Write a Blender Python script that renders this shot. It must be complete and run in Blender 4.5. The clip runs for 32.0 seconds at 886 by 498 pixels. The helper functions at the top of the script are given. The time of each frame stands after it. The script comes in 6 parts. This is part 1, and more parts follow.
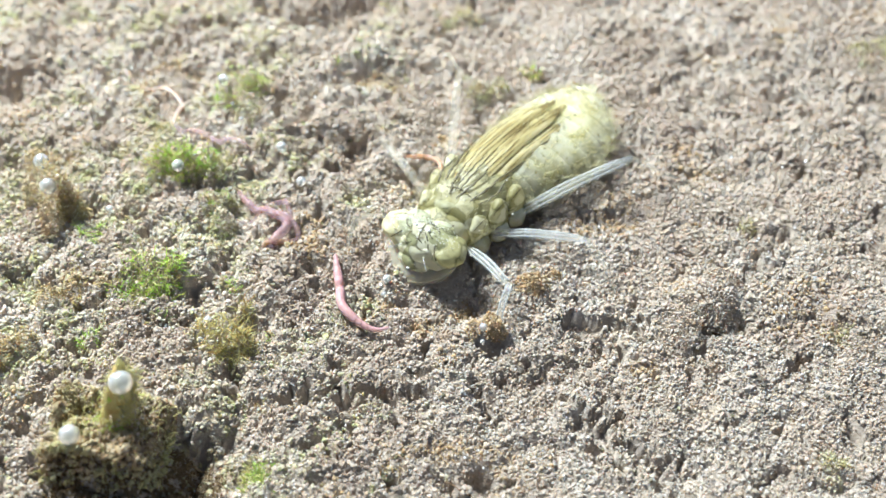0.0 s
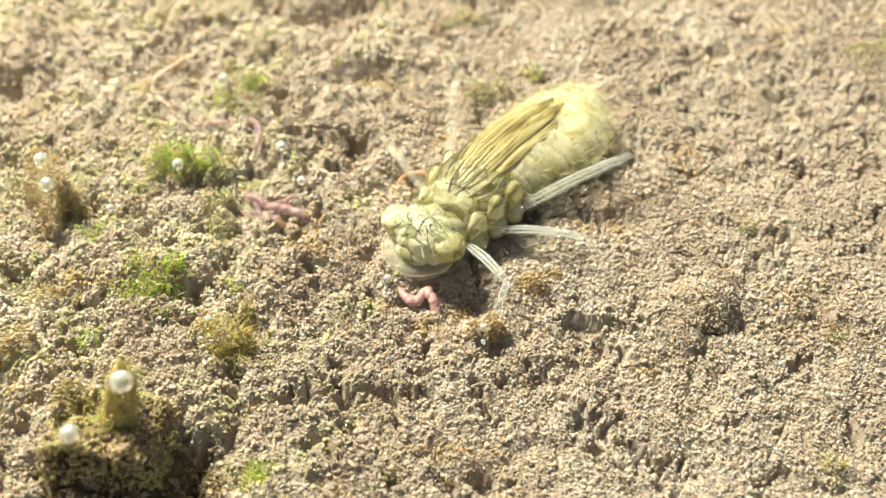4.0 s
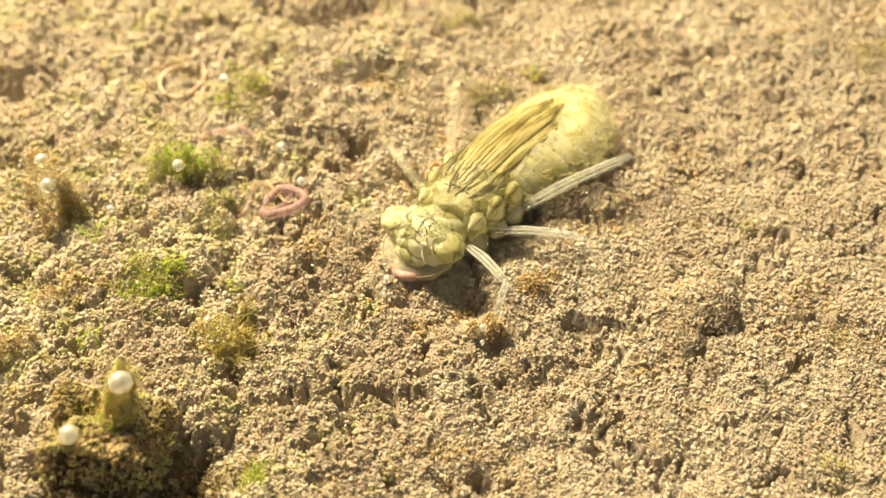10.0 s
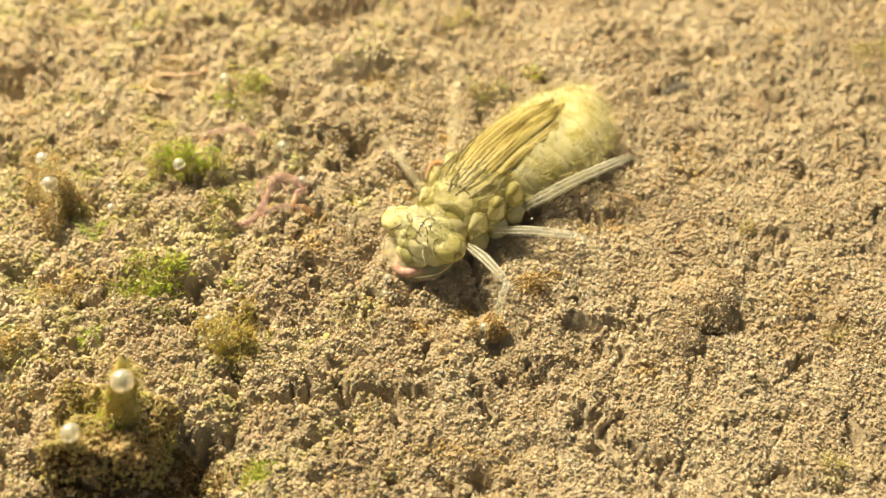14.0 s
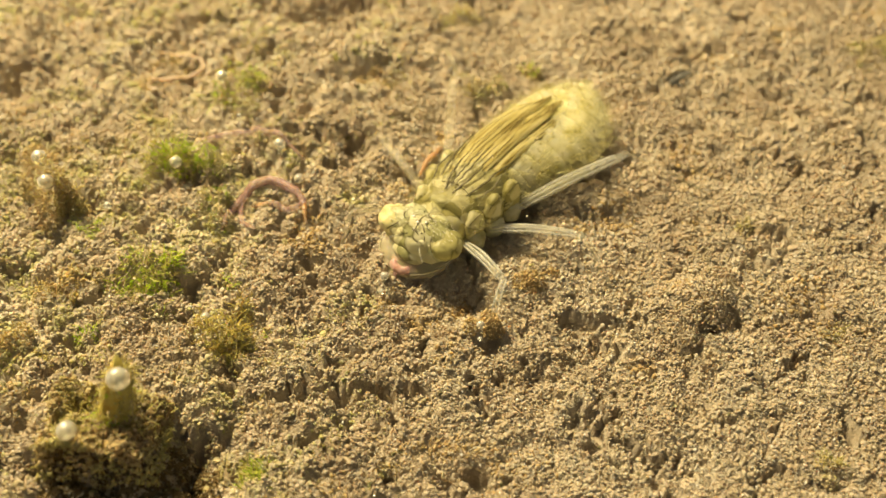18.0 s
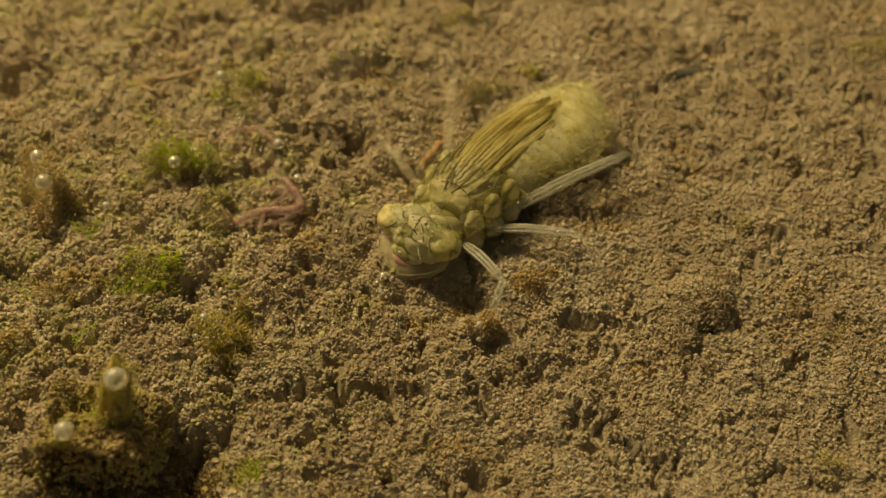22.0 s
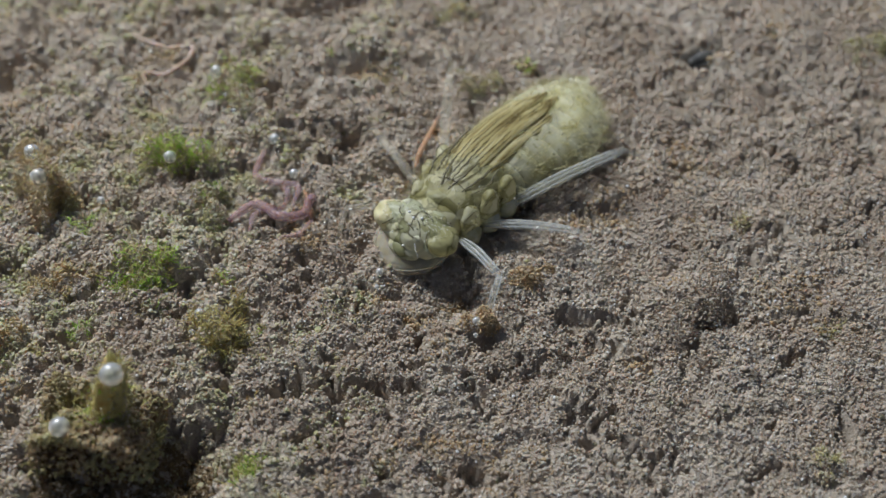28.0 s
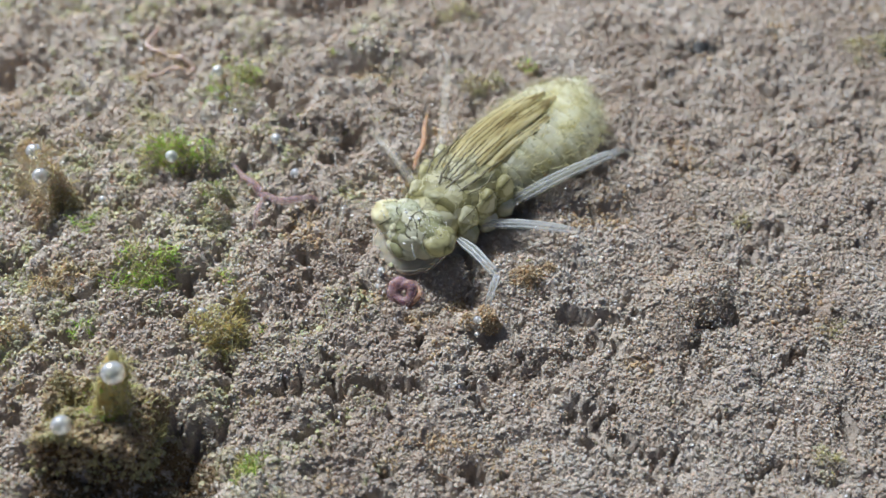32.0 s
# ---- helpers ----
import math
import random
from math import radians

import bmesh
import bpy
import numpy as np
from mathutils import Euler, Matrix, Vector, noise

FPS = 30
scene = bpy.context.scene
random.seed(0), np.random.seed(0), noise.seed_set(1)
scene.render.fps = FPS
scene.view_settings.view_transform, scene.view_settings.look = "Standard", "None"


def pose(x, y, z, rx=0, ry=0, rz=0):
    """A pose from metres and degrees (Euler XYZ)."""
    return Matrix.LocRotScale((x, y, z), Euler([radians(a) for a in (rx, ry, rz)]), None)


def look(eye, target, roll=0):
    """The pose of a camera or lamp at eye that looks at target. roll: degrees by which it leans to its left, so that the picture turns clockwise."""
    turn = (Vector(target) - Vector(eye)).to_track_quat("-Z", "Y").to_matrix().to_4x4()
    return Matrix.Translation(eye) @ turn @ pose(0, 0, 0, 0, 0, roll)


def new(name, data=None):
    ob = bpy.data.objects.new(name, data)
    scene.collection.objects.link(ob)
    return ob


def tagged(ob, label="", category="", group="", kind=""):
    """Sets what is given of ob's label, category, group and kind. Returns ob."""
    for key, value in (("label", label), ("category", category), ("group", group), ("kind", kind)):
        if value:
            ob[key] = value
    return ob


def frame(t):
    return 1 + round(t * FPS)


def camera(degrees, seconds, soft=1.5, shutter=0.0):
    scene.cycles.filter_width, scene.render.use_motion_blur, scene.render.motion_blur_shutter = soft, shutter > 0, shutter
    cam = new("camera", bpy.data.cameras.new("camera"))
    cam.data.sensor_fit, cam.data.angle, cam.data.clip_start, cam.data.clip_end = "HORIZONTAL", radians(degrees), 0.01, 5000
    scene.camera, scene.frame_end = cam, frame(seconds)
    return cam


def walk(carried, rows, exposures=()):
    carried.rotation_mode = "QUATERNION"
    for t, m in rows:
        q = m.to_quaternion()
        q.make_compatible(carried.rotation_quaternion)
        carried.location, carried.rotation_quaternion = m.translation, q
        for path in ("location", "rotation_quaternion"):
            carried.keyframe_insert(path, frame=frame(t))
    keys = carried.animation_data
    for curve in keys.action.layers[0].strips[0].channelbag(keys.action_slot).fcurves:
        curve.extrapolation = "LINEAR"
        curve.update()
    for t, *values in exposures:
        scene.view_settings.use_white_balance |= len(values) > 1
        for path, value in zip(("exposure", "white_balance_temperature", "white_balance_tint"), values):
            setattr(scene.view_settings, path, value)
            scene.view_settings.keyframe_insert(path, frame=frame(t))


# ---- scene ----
# ---- camera and path ----
cam = camera(50, 32.0, soft=1.5)
# a close-up lens, focused on the larva's head
cam.data.dof.use_dof = True
cam.data.dof.focus_distance = 0.067
cam.data.dof.aperture_fstop = 37.0
walk(cam, [
    (0, pose(0.00006, -0.05368, 0.05379, 44.977, 0.179, -0.065)),
    (0.5, pose(-0.00006, -0.05373, 0.05397, 44.943, 0.190, 0.060)),
    (1, pose(0.00007, -0.05386, 0.05395, 45.047, 0.287, 0.111)),
    (1.5, pose(0.00012, -0.05381, 0.05398, 45.002, 0.302, 0.153)),
    (2, pose(0.00020, -0.05374, 0.05384, 44.990, 0.265, 0.113)),
    (2.5, pose(0.00006, -0.05367, 0.05381, 44.963, 0.158, 0.033)),
    (3, pose(-0.00006, -0.05373, 0.05397, 44.925, 0.149, 0.110)),
    (3.5, pose(-0.00014, -0.05370, 0.05379, 44.971, 0.043, -0.050)),
    (5.5, pose(-0.00021, -0.05360, 0.05377, 44.913, -0.055, -0.138)),
    (6, pose(-0.00009, -0.05366, 0.05381, 44.942, 0.046, -0.076)),
    (6.5, pose(-0.00013, -0.05364, 0.05379, 44.971, -0.005, -0.070)),
    (7, pose(-0.00009, -0.05362, 0.05392, 44.902, 0.031, -0.043)),
    (7.5, pose(-0.00004, -0.05377, 0.05374, 45.091, 0.089, 0.006)),
    (8, pose(-0.00008, -0.05363, 0.05372, 45.014, 0.006, -0.076)),
    (8.5, pose(-0.00013, -0.05366, 0.05378, 44.990, -0.017, -0.078)),
    (9, pose(-0.00015, -0.05361, 0.05383, 44.944, -0.060, -0.125)),
    (9.5, pose(-0.00004, -0.05373, 0.05378, 45.045, 0.054, -0.037)),
    (10, pose(0.00011, -0.05366, 0.05384, 44.967, 0.132, 0.047)),
    (10.5, pose(0.00009, -0.05371, 0.05385, 44.973, 0.106, 0.073)),
    (11, pose(0.00011, -0.05373, 0.05377, 45.014, 0.128, -0.022)),
    (11.5, pose(-0.00006, -0.05370, 0.05378, 44.999, -0.018, -0.039)),
    (12, pose(-0.00003, -0.05376, 0.05386, 44.999, 0.057, 0.062)),
    (12.5, pose(0.00017, -0.05364, 0.05384, 44.912, 0.103, 0.029)),
    (13, pose(-0.00000, -0.05374, 0.05374, 45.000, -0.000, 0.000)),
    (13.5, pose(-0.00002, -0.05367, 0.05381, 44.931, 0.012, -0.041)),
    (14, pose(-0.00011, -0.05377, 0.05388, 44.954, -0.011, 0.005)),
    (14.5, pose(0.00003, -0.05374, 0.05367, 45.030, 0.000, 0.022)),
    (16.5, pose(0.00030, -0.05376, 0.05394, 44.841, 0.139, 0.167)),
    (17, pose(0.00019, -0.05369, 0.05354, 45.008, 0.002, 0.052)),
    (17.5, pose(-0.00001, -0.05373, 0.05353, 45.016, -0.087, 0.008)),
    (18, pose(0.00006, -0.05371, 0.05384, 44.808, -0.066, -0.020)),
    (18.5, pose(-0.00005, -0.05372, 0.05379, 44.831, -0.170, -0.075)),
    (19, pose(0.00021, -0.05371, 0.05354, 44.963, -0.064, 0.007)),
    (19.5, pose(0.00001, -0.05371, 0.05352, 44.965, -0.137, -0.039)),
    (20, pose(-0.00019, -0.05356, 0.05369, 44.830, -0.263, -0.199)),
    (20.5, pose(-0.00009, -0.05373, 0.05356, 44.964, -0.267, -0.158)),
    (21, pose(0.00014, -0.05361, 0.05384, 44.762, -0.022, -0.048)),
    (21.5, pose(-0.00004, -0.05362, 0.05368, 44.888, -0.166, -0.114)),
    (22, pose(0.00011, -0.05368, 0.05369, 44.881, -0.071, -0.043)),
    (22.5, pose(0.00008, -0.05358, 0.05378, 44.757, -0.127, -0.090)),
    (23, pose(-0.00008, -0.05370, 0.05370, 44.858, -0.171, -0.063)),
    (23.5, pose(0.00016, -0.05361, 0.05369, 44.779, -0.104, -0.073)),
    (24, pose(0.00005, -0.05357, 0.05389, 44.632, -0.147, -0.058)),
    (24.5, pose(0.00004, -0.05364, 0.05359, 44.844, -0.191, -0.087)),
    (25, pose(0.00010, -0.05369, 0.05379, 44.785, -0.096, 0.006)),
    (25.5, pose(0.00009, -0.05353, 0.05377, 44.676, -0.139, -0.084)),
    (27.5, pose(0.00009, -0.05365, 0.05361, 44.727, -0.215, -0.046)),
    (28, pose(-0.00006, -0.05356, 0.05353, 44.646, -0.392, -0.196)),
    (28.5, pose(-0.00005, -0.05358, 0.05358, 44.622, -0.366, -0.104)),
    (29, pose(-0.00011, -0.05362, 0.05352, 44.660, -0.447, -0.180)),
    (29.5, pose(-0.00009, -0.05369, 0.05345, 44.707, -0.447, -0.161)),
    (30, pose(-0.00008, -0.05361, 0.05334, 44.691, -0.486, -0.246)),
    (30.5, pose(-0.00005, -0.05368, 0.05340, 44.721, -0.397, -0.142)),
    (31, pose(0.00002, -0.05362, 0.05348, 44.666, -0.368, -0.147)),
    (31.5, pose(-0.00004, -0.05360, 0.05348, 44.656, -0.408, -0.163)),
    (32, pose(-0.00006, -0.05373, 0.05347, 44.741, -0.353, -0.138)),
], exposures=[
    (0.0, 0.40, 5300, 6), (1.0, 0.42, 5650, 1), (2.0, 0.48, 6000, -1), (3.5, 0.42, 6750, 1), (5.5, 0.46, 8150, 2), (7.0, 0.47, 9600, 3), (9.0, 0.44, 10400, 3), (11.0, 0.24, 10900, 3),
    (13.0, 0.17, 11200, 2), (16.5, 0.0, 12200, 1), (19.0, -0.35, 15000, 1), (20.0, -0.68, 17800, 1), (21.0, -1.12, 21500, 2), (22.2, -1.42, 26000, 1), (23.0, -1.37, 15000, -1), (24.0, -1.25, 9400, -4), (25.0, -1.28, 7000, -3), (25.5, -1.18, 6750, 0),
    (27.5, -1.05, 5650, 10), (28.8, -0.88, 5250, 10), (30.0, -0.62, 5180, 12), (32.0, -0.42, 5230, 12),
])

# ---- light: an added, unseen spot lamp up on the far side, and dim daylight from above ----
ADDED_SPOT_AT = Vector((-0.088, 0.088, 0.168))
world = bpy.data.worlds.new("sky")
scene.world = world
world.use_nodes = True
wn = world.node_tree.nodes
sky = wn.new("ShaderNodeTexSky")
sky.sky_type = "NISHITA"
sky.sun_disc = False
sky.sun_elevation = radians(55)
sky.sun_rotation = math.atan2(ADDED_SPOT_AT.x, ADDED_SPOT_AT.y)
sky.dust_density = 6.0
world.node_tree.links.new(sky.outputs["Color"], wn["Background"].inputs["Color"])
wn["Background"].inputs["Strength"].default_value = 0.06
# added near lamp in place of a sun; its falloff dims the near right
added_spot_data = bpy.data.lights.new("torch", "SPOT")
added_spot_data.energy = 4.5
added_spot_data.spot_size = radians(110)
added_spot_data.spot_blend = 0.6
added_spot_data.shadow_soft_size = 0.026
added_spot_data.color = (1.0, 0.95, 0.86)
torch = new("torch", added_spot_data)
torch.matrix_world = look(ADDED_SPOT_AT, (0, 0.004, 0))

MM = 0.001


# ---- materials ----
def ramp(nt, fac, stops, steps=False):
    n = nt.nodes.new("ShaderNodeValToRGB")
    els = n.color_ramp.elements
    while len(els) < len(stops):
        els.new(0.5)
    if steps:
        n.color_ramp.interpolation = "CONSTANT"
    for e, (p, c) in zip(els, stops):
        e.position, e.color = p, (*c, 1)
    nt.links.new(fac, n.inputs["Fac"])
    return n.outputs["Color"]


def noise_tex(nt, scale, detail=4, rough=0.55, coord=None, kind="ShaderNodeTexNoise"):
    n = nt.nodes.new(kind)
    n.inputs["Scale"].default_value = scale
    if kind == "ShaderNodeTexNoise":
        n.inputs["Detail"].default_value, n.inputs["Roughness"].default_value = detail, rough
    if coord is not None:
        nt.links.new(coord, n.inputs["Vector"])
    return n


def mix(nt, fac, a, b, blend="MIX"):
    n = nt.nodes.new("ShaderNodeMix")
    n.data_type, n.blend_type = "RGBA", blend
    for sock, v in ((n.inputs[0], fac), (n.inputs[6], a), (n.inputs[7], b)):
        if isinstance(v, (int, float)):
            sock.default_value = v
        elif isinstance(v, tuple):
            sock.default_value = (*v, 1)
        else:
            nt.links.new(v, sock)
    return n.outputs[2]


def bump(nt, height, strength, dist, shader):
    n = nt.nodes.new("ShaderNodeBump")
    n.inputs["Strength"].default_value, n.inputs["Distance"].default_value = strength, dist
    nt.links.new(height, n.inputs["Height"])
    nt.links.new(n.outputs["Normal"], shader.inputs["Normal"])


def let_through(nt, shader, col, share):
    """Mixes in the light that soaks through a small translucent body."""
    tr, mx = nt.nodes.new("ShaderNodeBsdfTranslucent"), nt.nodes.new("ShaderNodeMixShader")
    nt.links.new(col, tr.inputs["Color"])
    mx.inputs["Fac"].default_value = share
    nt.links.new(shader.outputs["BSDF"], mx.inputs[1]), nt.links.new(tr.outputs["BSDF"], mx.inputs[2])
    nt.links.new(mx.outputs["Shader"], nt.nodes["Material Output"].inputs["Surface"])


def material(name):
    m = bpy.data.materials.new(name)
    m.use_nodes = True
    nt = m.node_tree
    coord = nt.nodes.new("ShaderNodeTexCoord").outputs["Object"]
    return m, nt, nt.nodes["Principled BSDF"], coord


def sediment_material(name, islands, green=0.0, shade=1.0, brown=0.0):
    """Pale silty pellets: tan grains, rusty and grey ones, a green film where algae grow."""
    m, nt, b, co = material(name)
    big = noise_tex(nt, 130, 4, 0.6, co).outputs["Fac"]
    fine = noise_tex(nt, 4800, 3, 0.7, co).outputs["Fac"]
    k = shade
    col = ramp(nt, big, [(0.30, (0.425 * k, 0.35 * k, 0.275 * k)), (0.5, (0.515 * k, 0.44 * k, 0.35 * k)),
                         (0.72, (0.58 * k, 0.51 * k, 0.425 * k))])
    col = mix(nt, 0.6, col, ramp(nt, fine, [(0.34, (0.42, 0.41, 0.40)), (0.5, (0.52, 0.52, 0.52)), (0.66, (0.60, 0.60, 0.60))]), "OVERLAY")
    if islands:
        geo = nt.nodes.new("ShaderNodeNewGeometry").outputs["Random Per Island"]
        tint = ramp(nt, geo, [(0.0, (0.42, 0.41, 0.40)), (0.12, (0.50, 0.49, 0.48)), (0.5, (0.54, 0.535, 0.53)),
                              (0.8, (0.58, 0.575, 0.57)), (0.93, (0.56, 0.50, 0.45)), (1.0, (0.66, 0.66, 0.66))])
        col = mix(nt, 0.6, col, tint, "OVERLAY")
    rust = ramp(nt, noise_tex(nt, 330, 3, 0.5, co).outputs["Fac"], [(0.62, (0, 0, 0)), (0.78, (0.5, 0.5, 0.5))])
    col = mix(nt, rust, col, (0.34, 0.21, 0.11))
    if brown:
        col = mix(nt, brown, col, (0.58, 0.41, 0.19))
    if green:
        film = ramp(nt, noise_tex(nt, 420, 4, 0.6, co).outputs["Fac"], [(0.42, (0, 0, 0)), (0.62, (green, green, green))])
        col = mix(nt, film, col, (0.45, 0.46, 0.20))
    nt.links.new(col, b.inputs["Base Color"])
    b.inputs["Roughness"].default_value = 0.9
    b.inputs["Specular IOR Level"].default_value = 0.12
    b.inputs["Diffuse Roughness"].default_value = 1.0
    # loose silt lets the light soak in a little
    b.inputs["Subsurface Weight"].default_value = 0.6 if islands else 0.2
    b.inputs["Subsurface Radius"].default_value = (1.0, 0.78, 0.55)
    b.inputs["Subsurface Scale"].default_value = 0.00010
    bump(nt, noise_tex(nt, 6500, 4, 0.7, co).outputs["Fac"], 0.9, 0.00012 if islands else 0.0003, b)
    if islands:
        let_through(nt, b, col, 0.1)
    return m


def soft_flesh(name, stops, scale, sss=0.4, rough=0.35, alpha=1.0, stretch=None, spots=None, lines=None):
    """Wet translucent tissue with a blotched pattern."""
    m, nt, b, co = material(name)
    if stretch:
        mp = nt.nodes.new("ShaderNodeMapping")
        mp.inputs["Scale"].default_value = stretch
        nt.links.new(co, mp.inputs["Vector"])
        pat = noise_tex(nt, scale, 4, 0.55, mp.outputs["Vector"]).outputs["Fac"]
    else:
        pat = noise_tex(nt, scale, 4, 0.6, co).outputs["Fac"]
    col = ramp(nt, pat, stops)
    if spots:
        sp = ramp(nt, noise_tex(nt, spots[0], 2, 0.5, co).outputs["Fac"], [(spots[1], (0, 0, 0)), (spots[1] + 0.06, (0.85, 0.85, 0.85))])
        col = mix(nt, sp, col, spots[2])
    if lines:
        ln = ramp(nt, noise_tex(nt, lines[0], 2, 0.45, co).outputs["Fac"], [(0.46, (0, 0, 0)), (0.49, (0.75, 0.75, 0.75)), (0.50, (0.75, 0.75, 0.75)), (0.54, (0, 0, 0))])
        col = mix(nt, ln, col, lines[1])
    nt.links.new(col, b.inputs["Base Color"])
    b.inputs["Roughness"].default_value = rough
    b.inputs["Specular IOR Level"].default_value = 0.35
    b.inputs["Subsurface Weight"].default_value = sss
    b.inputs["Subsurface Radius"].default_value = (1.0, 0.8, 0.4)
    b.inputs["Subsurface Scale"].default_value = 0.00035
    b.inputs["Alpha"].default_value = alpha
    bump(nt, noise_tex(nt, 2600, 3, 0.6, co).outputs["Fac"], 0.5, 0.00008, b)
    if alpha > 0.8:
        let_through(nt, b, col, 0.3)
    return m


def patched_cuticle(name, cell, tones, ink, rough=0.3, alpha=0.9, ink_share=1.0):
    """Thin cuticle in pale and olive patches, with broken dark lines along their borders."""
    m, nt, b, co = material(name)
    warp = noise_tex(nt, 900, 3, 0.6, co).outputs["Color"]
    add = nt.nodes.new("ShaderNodeVectorMath")
    add.operation = "MULTIPLY_ADD"
    nt.links.new(warp, add.inputs[0]), nt.links.new(co, add.inputs[2])
    add.inputs[1].default_value = (0.0007, 0.0007, 0.0007)
    cells, edges = (noise_tex(nt, cell, coord=add.outputs[0], kind="ShaderNodeTexVoronoi") for _ in range(2))
    edges.feature = "DISTANCE_TO_EDGE"
    sep = nt.nodes.new("ShaderNodeSeparateColor")
    nt.links.new(cells.outputs["Color"], sep.inputs[0])
    col = ramp(nt, sep.outputs[0], [(0.0, tones[0]), (0.3, tones[1]), (0.52, tones[2]), (0.72, tones[3])], True)
    blot = noise_tex(nt, 1500, 4, 0.65, co).outputs["Fac"]
    col = mix(nt, 0.6, col, ramp(nt, blot, [(0.3, (0.36, 0.36, 0.33)), (0.5, (0.5, 0.5, 0.5)), (0.7, (0.62, 0.62, 0.6))]), "OVERLAY")
    line = ramp(nt, edges.outputs["Distance"], [(0.0, (0.9, 0.9, 0.9)), (0.05, (0.5, 0.5, 0.5)), (0.12, (0, 0, 0))])
    gate = ramp(nt, noise_tex(nt, 700, 2, 0.5, co).outputs["Fac"], [(0.47, (0, 0, 0)), (0.56, (ink_share, ink_share, ink_share))])
    col = mix(nt, mix(nt, 1.0, line, gate, "MULTIPLY"), col, ink)
    nt.links.new(col, b.inputs["Base Color"])
    b.inputs["Roughness"].default_value = rough
    b.inputs["Specular IOR Level"].default_value = 0.3
    b.inputs["Subsurface Weight"].default_value = 0.08
    b.inputs["Subsurface Radius"].default_value = (1.0, 0.9, 0.5)
    b.inputs["Subsurface Scale"].default_value = 0.0004
    b.inputs["Alpha"].default_value = alpha
    bump(nt, noise_tex(nt, 1800, 3, 0.6, co).outputs["Fac"], 0.7, 0.00015, b)
    let_through(nt, b, col, 0.3)
    return m


SEDIMENT = sediment_material("silty_sediment", False, 0.06, 0.97)
PELLETS = sediment_material("sediment_pellets", True, 0.03)
MOSSY = sediment_material("algae_coated_sediment", True, 0.8, 1.2)
OCHRE = sediment_material("ochre_sediment", True, 0.35, 1.2, 0.5)
RUSTY = sediment_material("rusty_sediment", True, 0.0, 0.85, 0.6)
# block silt, toned down partly for the shadow of its tuft
BLOCK = sediment_material("torn_up_silt", True, 0.6, 0.66, 0.45)
# near-black: the shade under and beside the silt block is put into this colour
SHADE_SILT = sediment_material("shade_dark_silt", True, 0.0, 0.13, 0.3)
DARK = sediment_material("dark_debris", True, 0.3, 0.32)


def plain(name, col, rough, spec=0.5, trans=0.0, ior=1.45, alpha=1.0, sss=0.0, leafy=0.0):
    m, nt, b, co = material(name)
    c2 = mix(nt, 1.0, (*col,), ramp(nt, noise_tex(nt, 1500, 3, 0.6, co).outputs["Fac"], [(0.3, (0.36, 0.36, 0.36)), (0.7, (0.64, 0.64, 0.64))]), "OVERLAY")
    nt.links.new(c2, b.inputs["Base Color"])
    b.inputs["Roughness"].default_value = rough
    b.inputs["Specular IOR Level"].default_value = spec
    b.inputs["Transmission Weight"].default_value = trans
    b.inputs["IOR"].default_value = ior
    b.inputs["Alpha"].default_value = alpha
    if sss:
        b.inputs["Subsurface Weight"].default_value = sss
        b.inputs["Subsurface Scale"].default_value = 0.0006
    if leafy:
        # light passes through thin threads
        geo = nt.nodes.new("ShaderNodeNewGeometry").outputs["Random Per Island"]
        c3 = mix(nt, 0.8, c2, ramp(nt, geo, [(0.0, (0.42, 0.40, 0.32)), (0.5, (0.58, 0.58, 0.5)), (1.0, (0.85, 0.85, 0.72))]), "OVERLAY")
        nt.links.new(c3, b.inputs["Base Color"])
        let_through(nt, b, c3, leafy)
    return m


BUBBLE = bpy.data.materials.new("gas_bubble")
BUBBLE.use_nodes = True
gb = BUBBLE.node_tree.nodes["Principled BSDF"]
gb.inputs["Base Color"].default_value = (0.86, 0.88, 0.84, 1)
gb.inputs["Roughness"].default_value = 0.1
gb.inputs["Coat Weight"].default_value = 1.0
gb.inputs["Coat Roughness"].default_value = 0.3
gb.inputs["Transmission Weight"].default_value = 0.75
gb.inputs["IOR"].default_value = 0.75
# pale glossy grains; the near-white base also stands in for their sparkle
QUARTZ = plain("quartz_grain", (0.88, 0.87, 0.84), 0.12, 0.9)
SPECK = plain("pale_speck", (0.8, 0.78, 0.7), 0.5)
GREEN = plain("green_alga", (0.50, 0.72, 0.13), 0.5, 0.3, leafy=0.5)
OLIVE = plain("olive_alga", (0.68, 0.62, 0.32), 0.6, 0.3, leafy=0.55)
BROWN = plain("brown_alga", (0.68, 0.52, 0.25), 0.7, 0.2, leafy=0.55)
PALE_ALGA = plain("pale_alga", (0.82, 0.80, 0.60), 0.6, 0.2, leafy=0.5)
TWIG = plain("plant_fibre", (0.20, 0.13, 0.07), 0.7, 0.2)
ABDOMEN = soft_flesh("abdomen_skin", [(0.36, (0.42, 0.38, 0.18)), (0.47, (0.64, 0.61, 0.36)), (0.62, (0.80, 0.78, 0.56))], 620, 0.1, 0.45, spots=(2300, 0.63, (0.26, 0.22, 0.07)), alpha=0.42)
GUT = soft_flesh("gut", [(0.36, (0.34, 0.29, 0.07)), (0.5, (0.58, 0.53, 0.19)), (0.64, (0.70, 0.66, 0.32))], 420, 0.1, 0.6, alpha=0.7)
THORAX = patched_cuticle("thorax_skin", 980, [(0.70, 0.66, 0.38), (0.43, 0.40, 0.18), (0.57, 0.55, 0.31), (0.76, 0.73, 0.49)], (0.08, 0.065, 0.02), rough=0.4, alpha=0.6, ink_share=0.65)
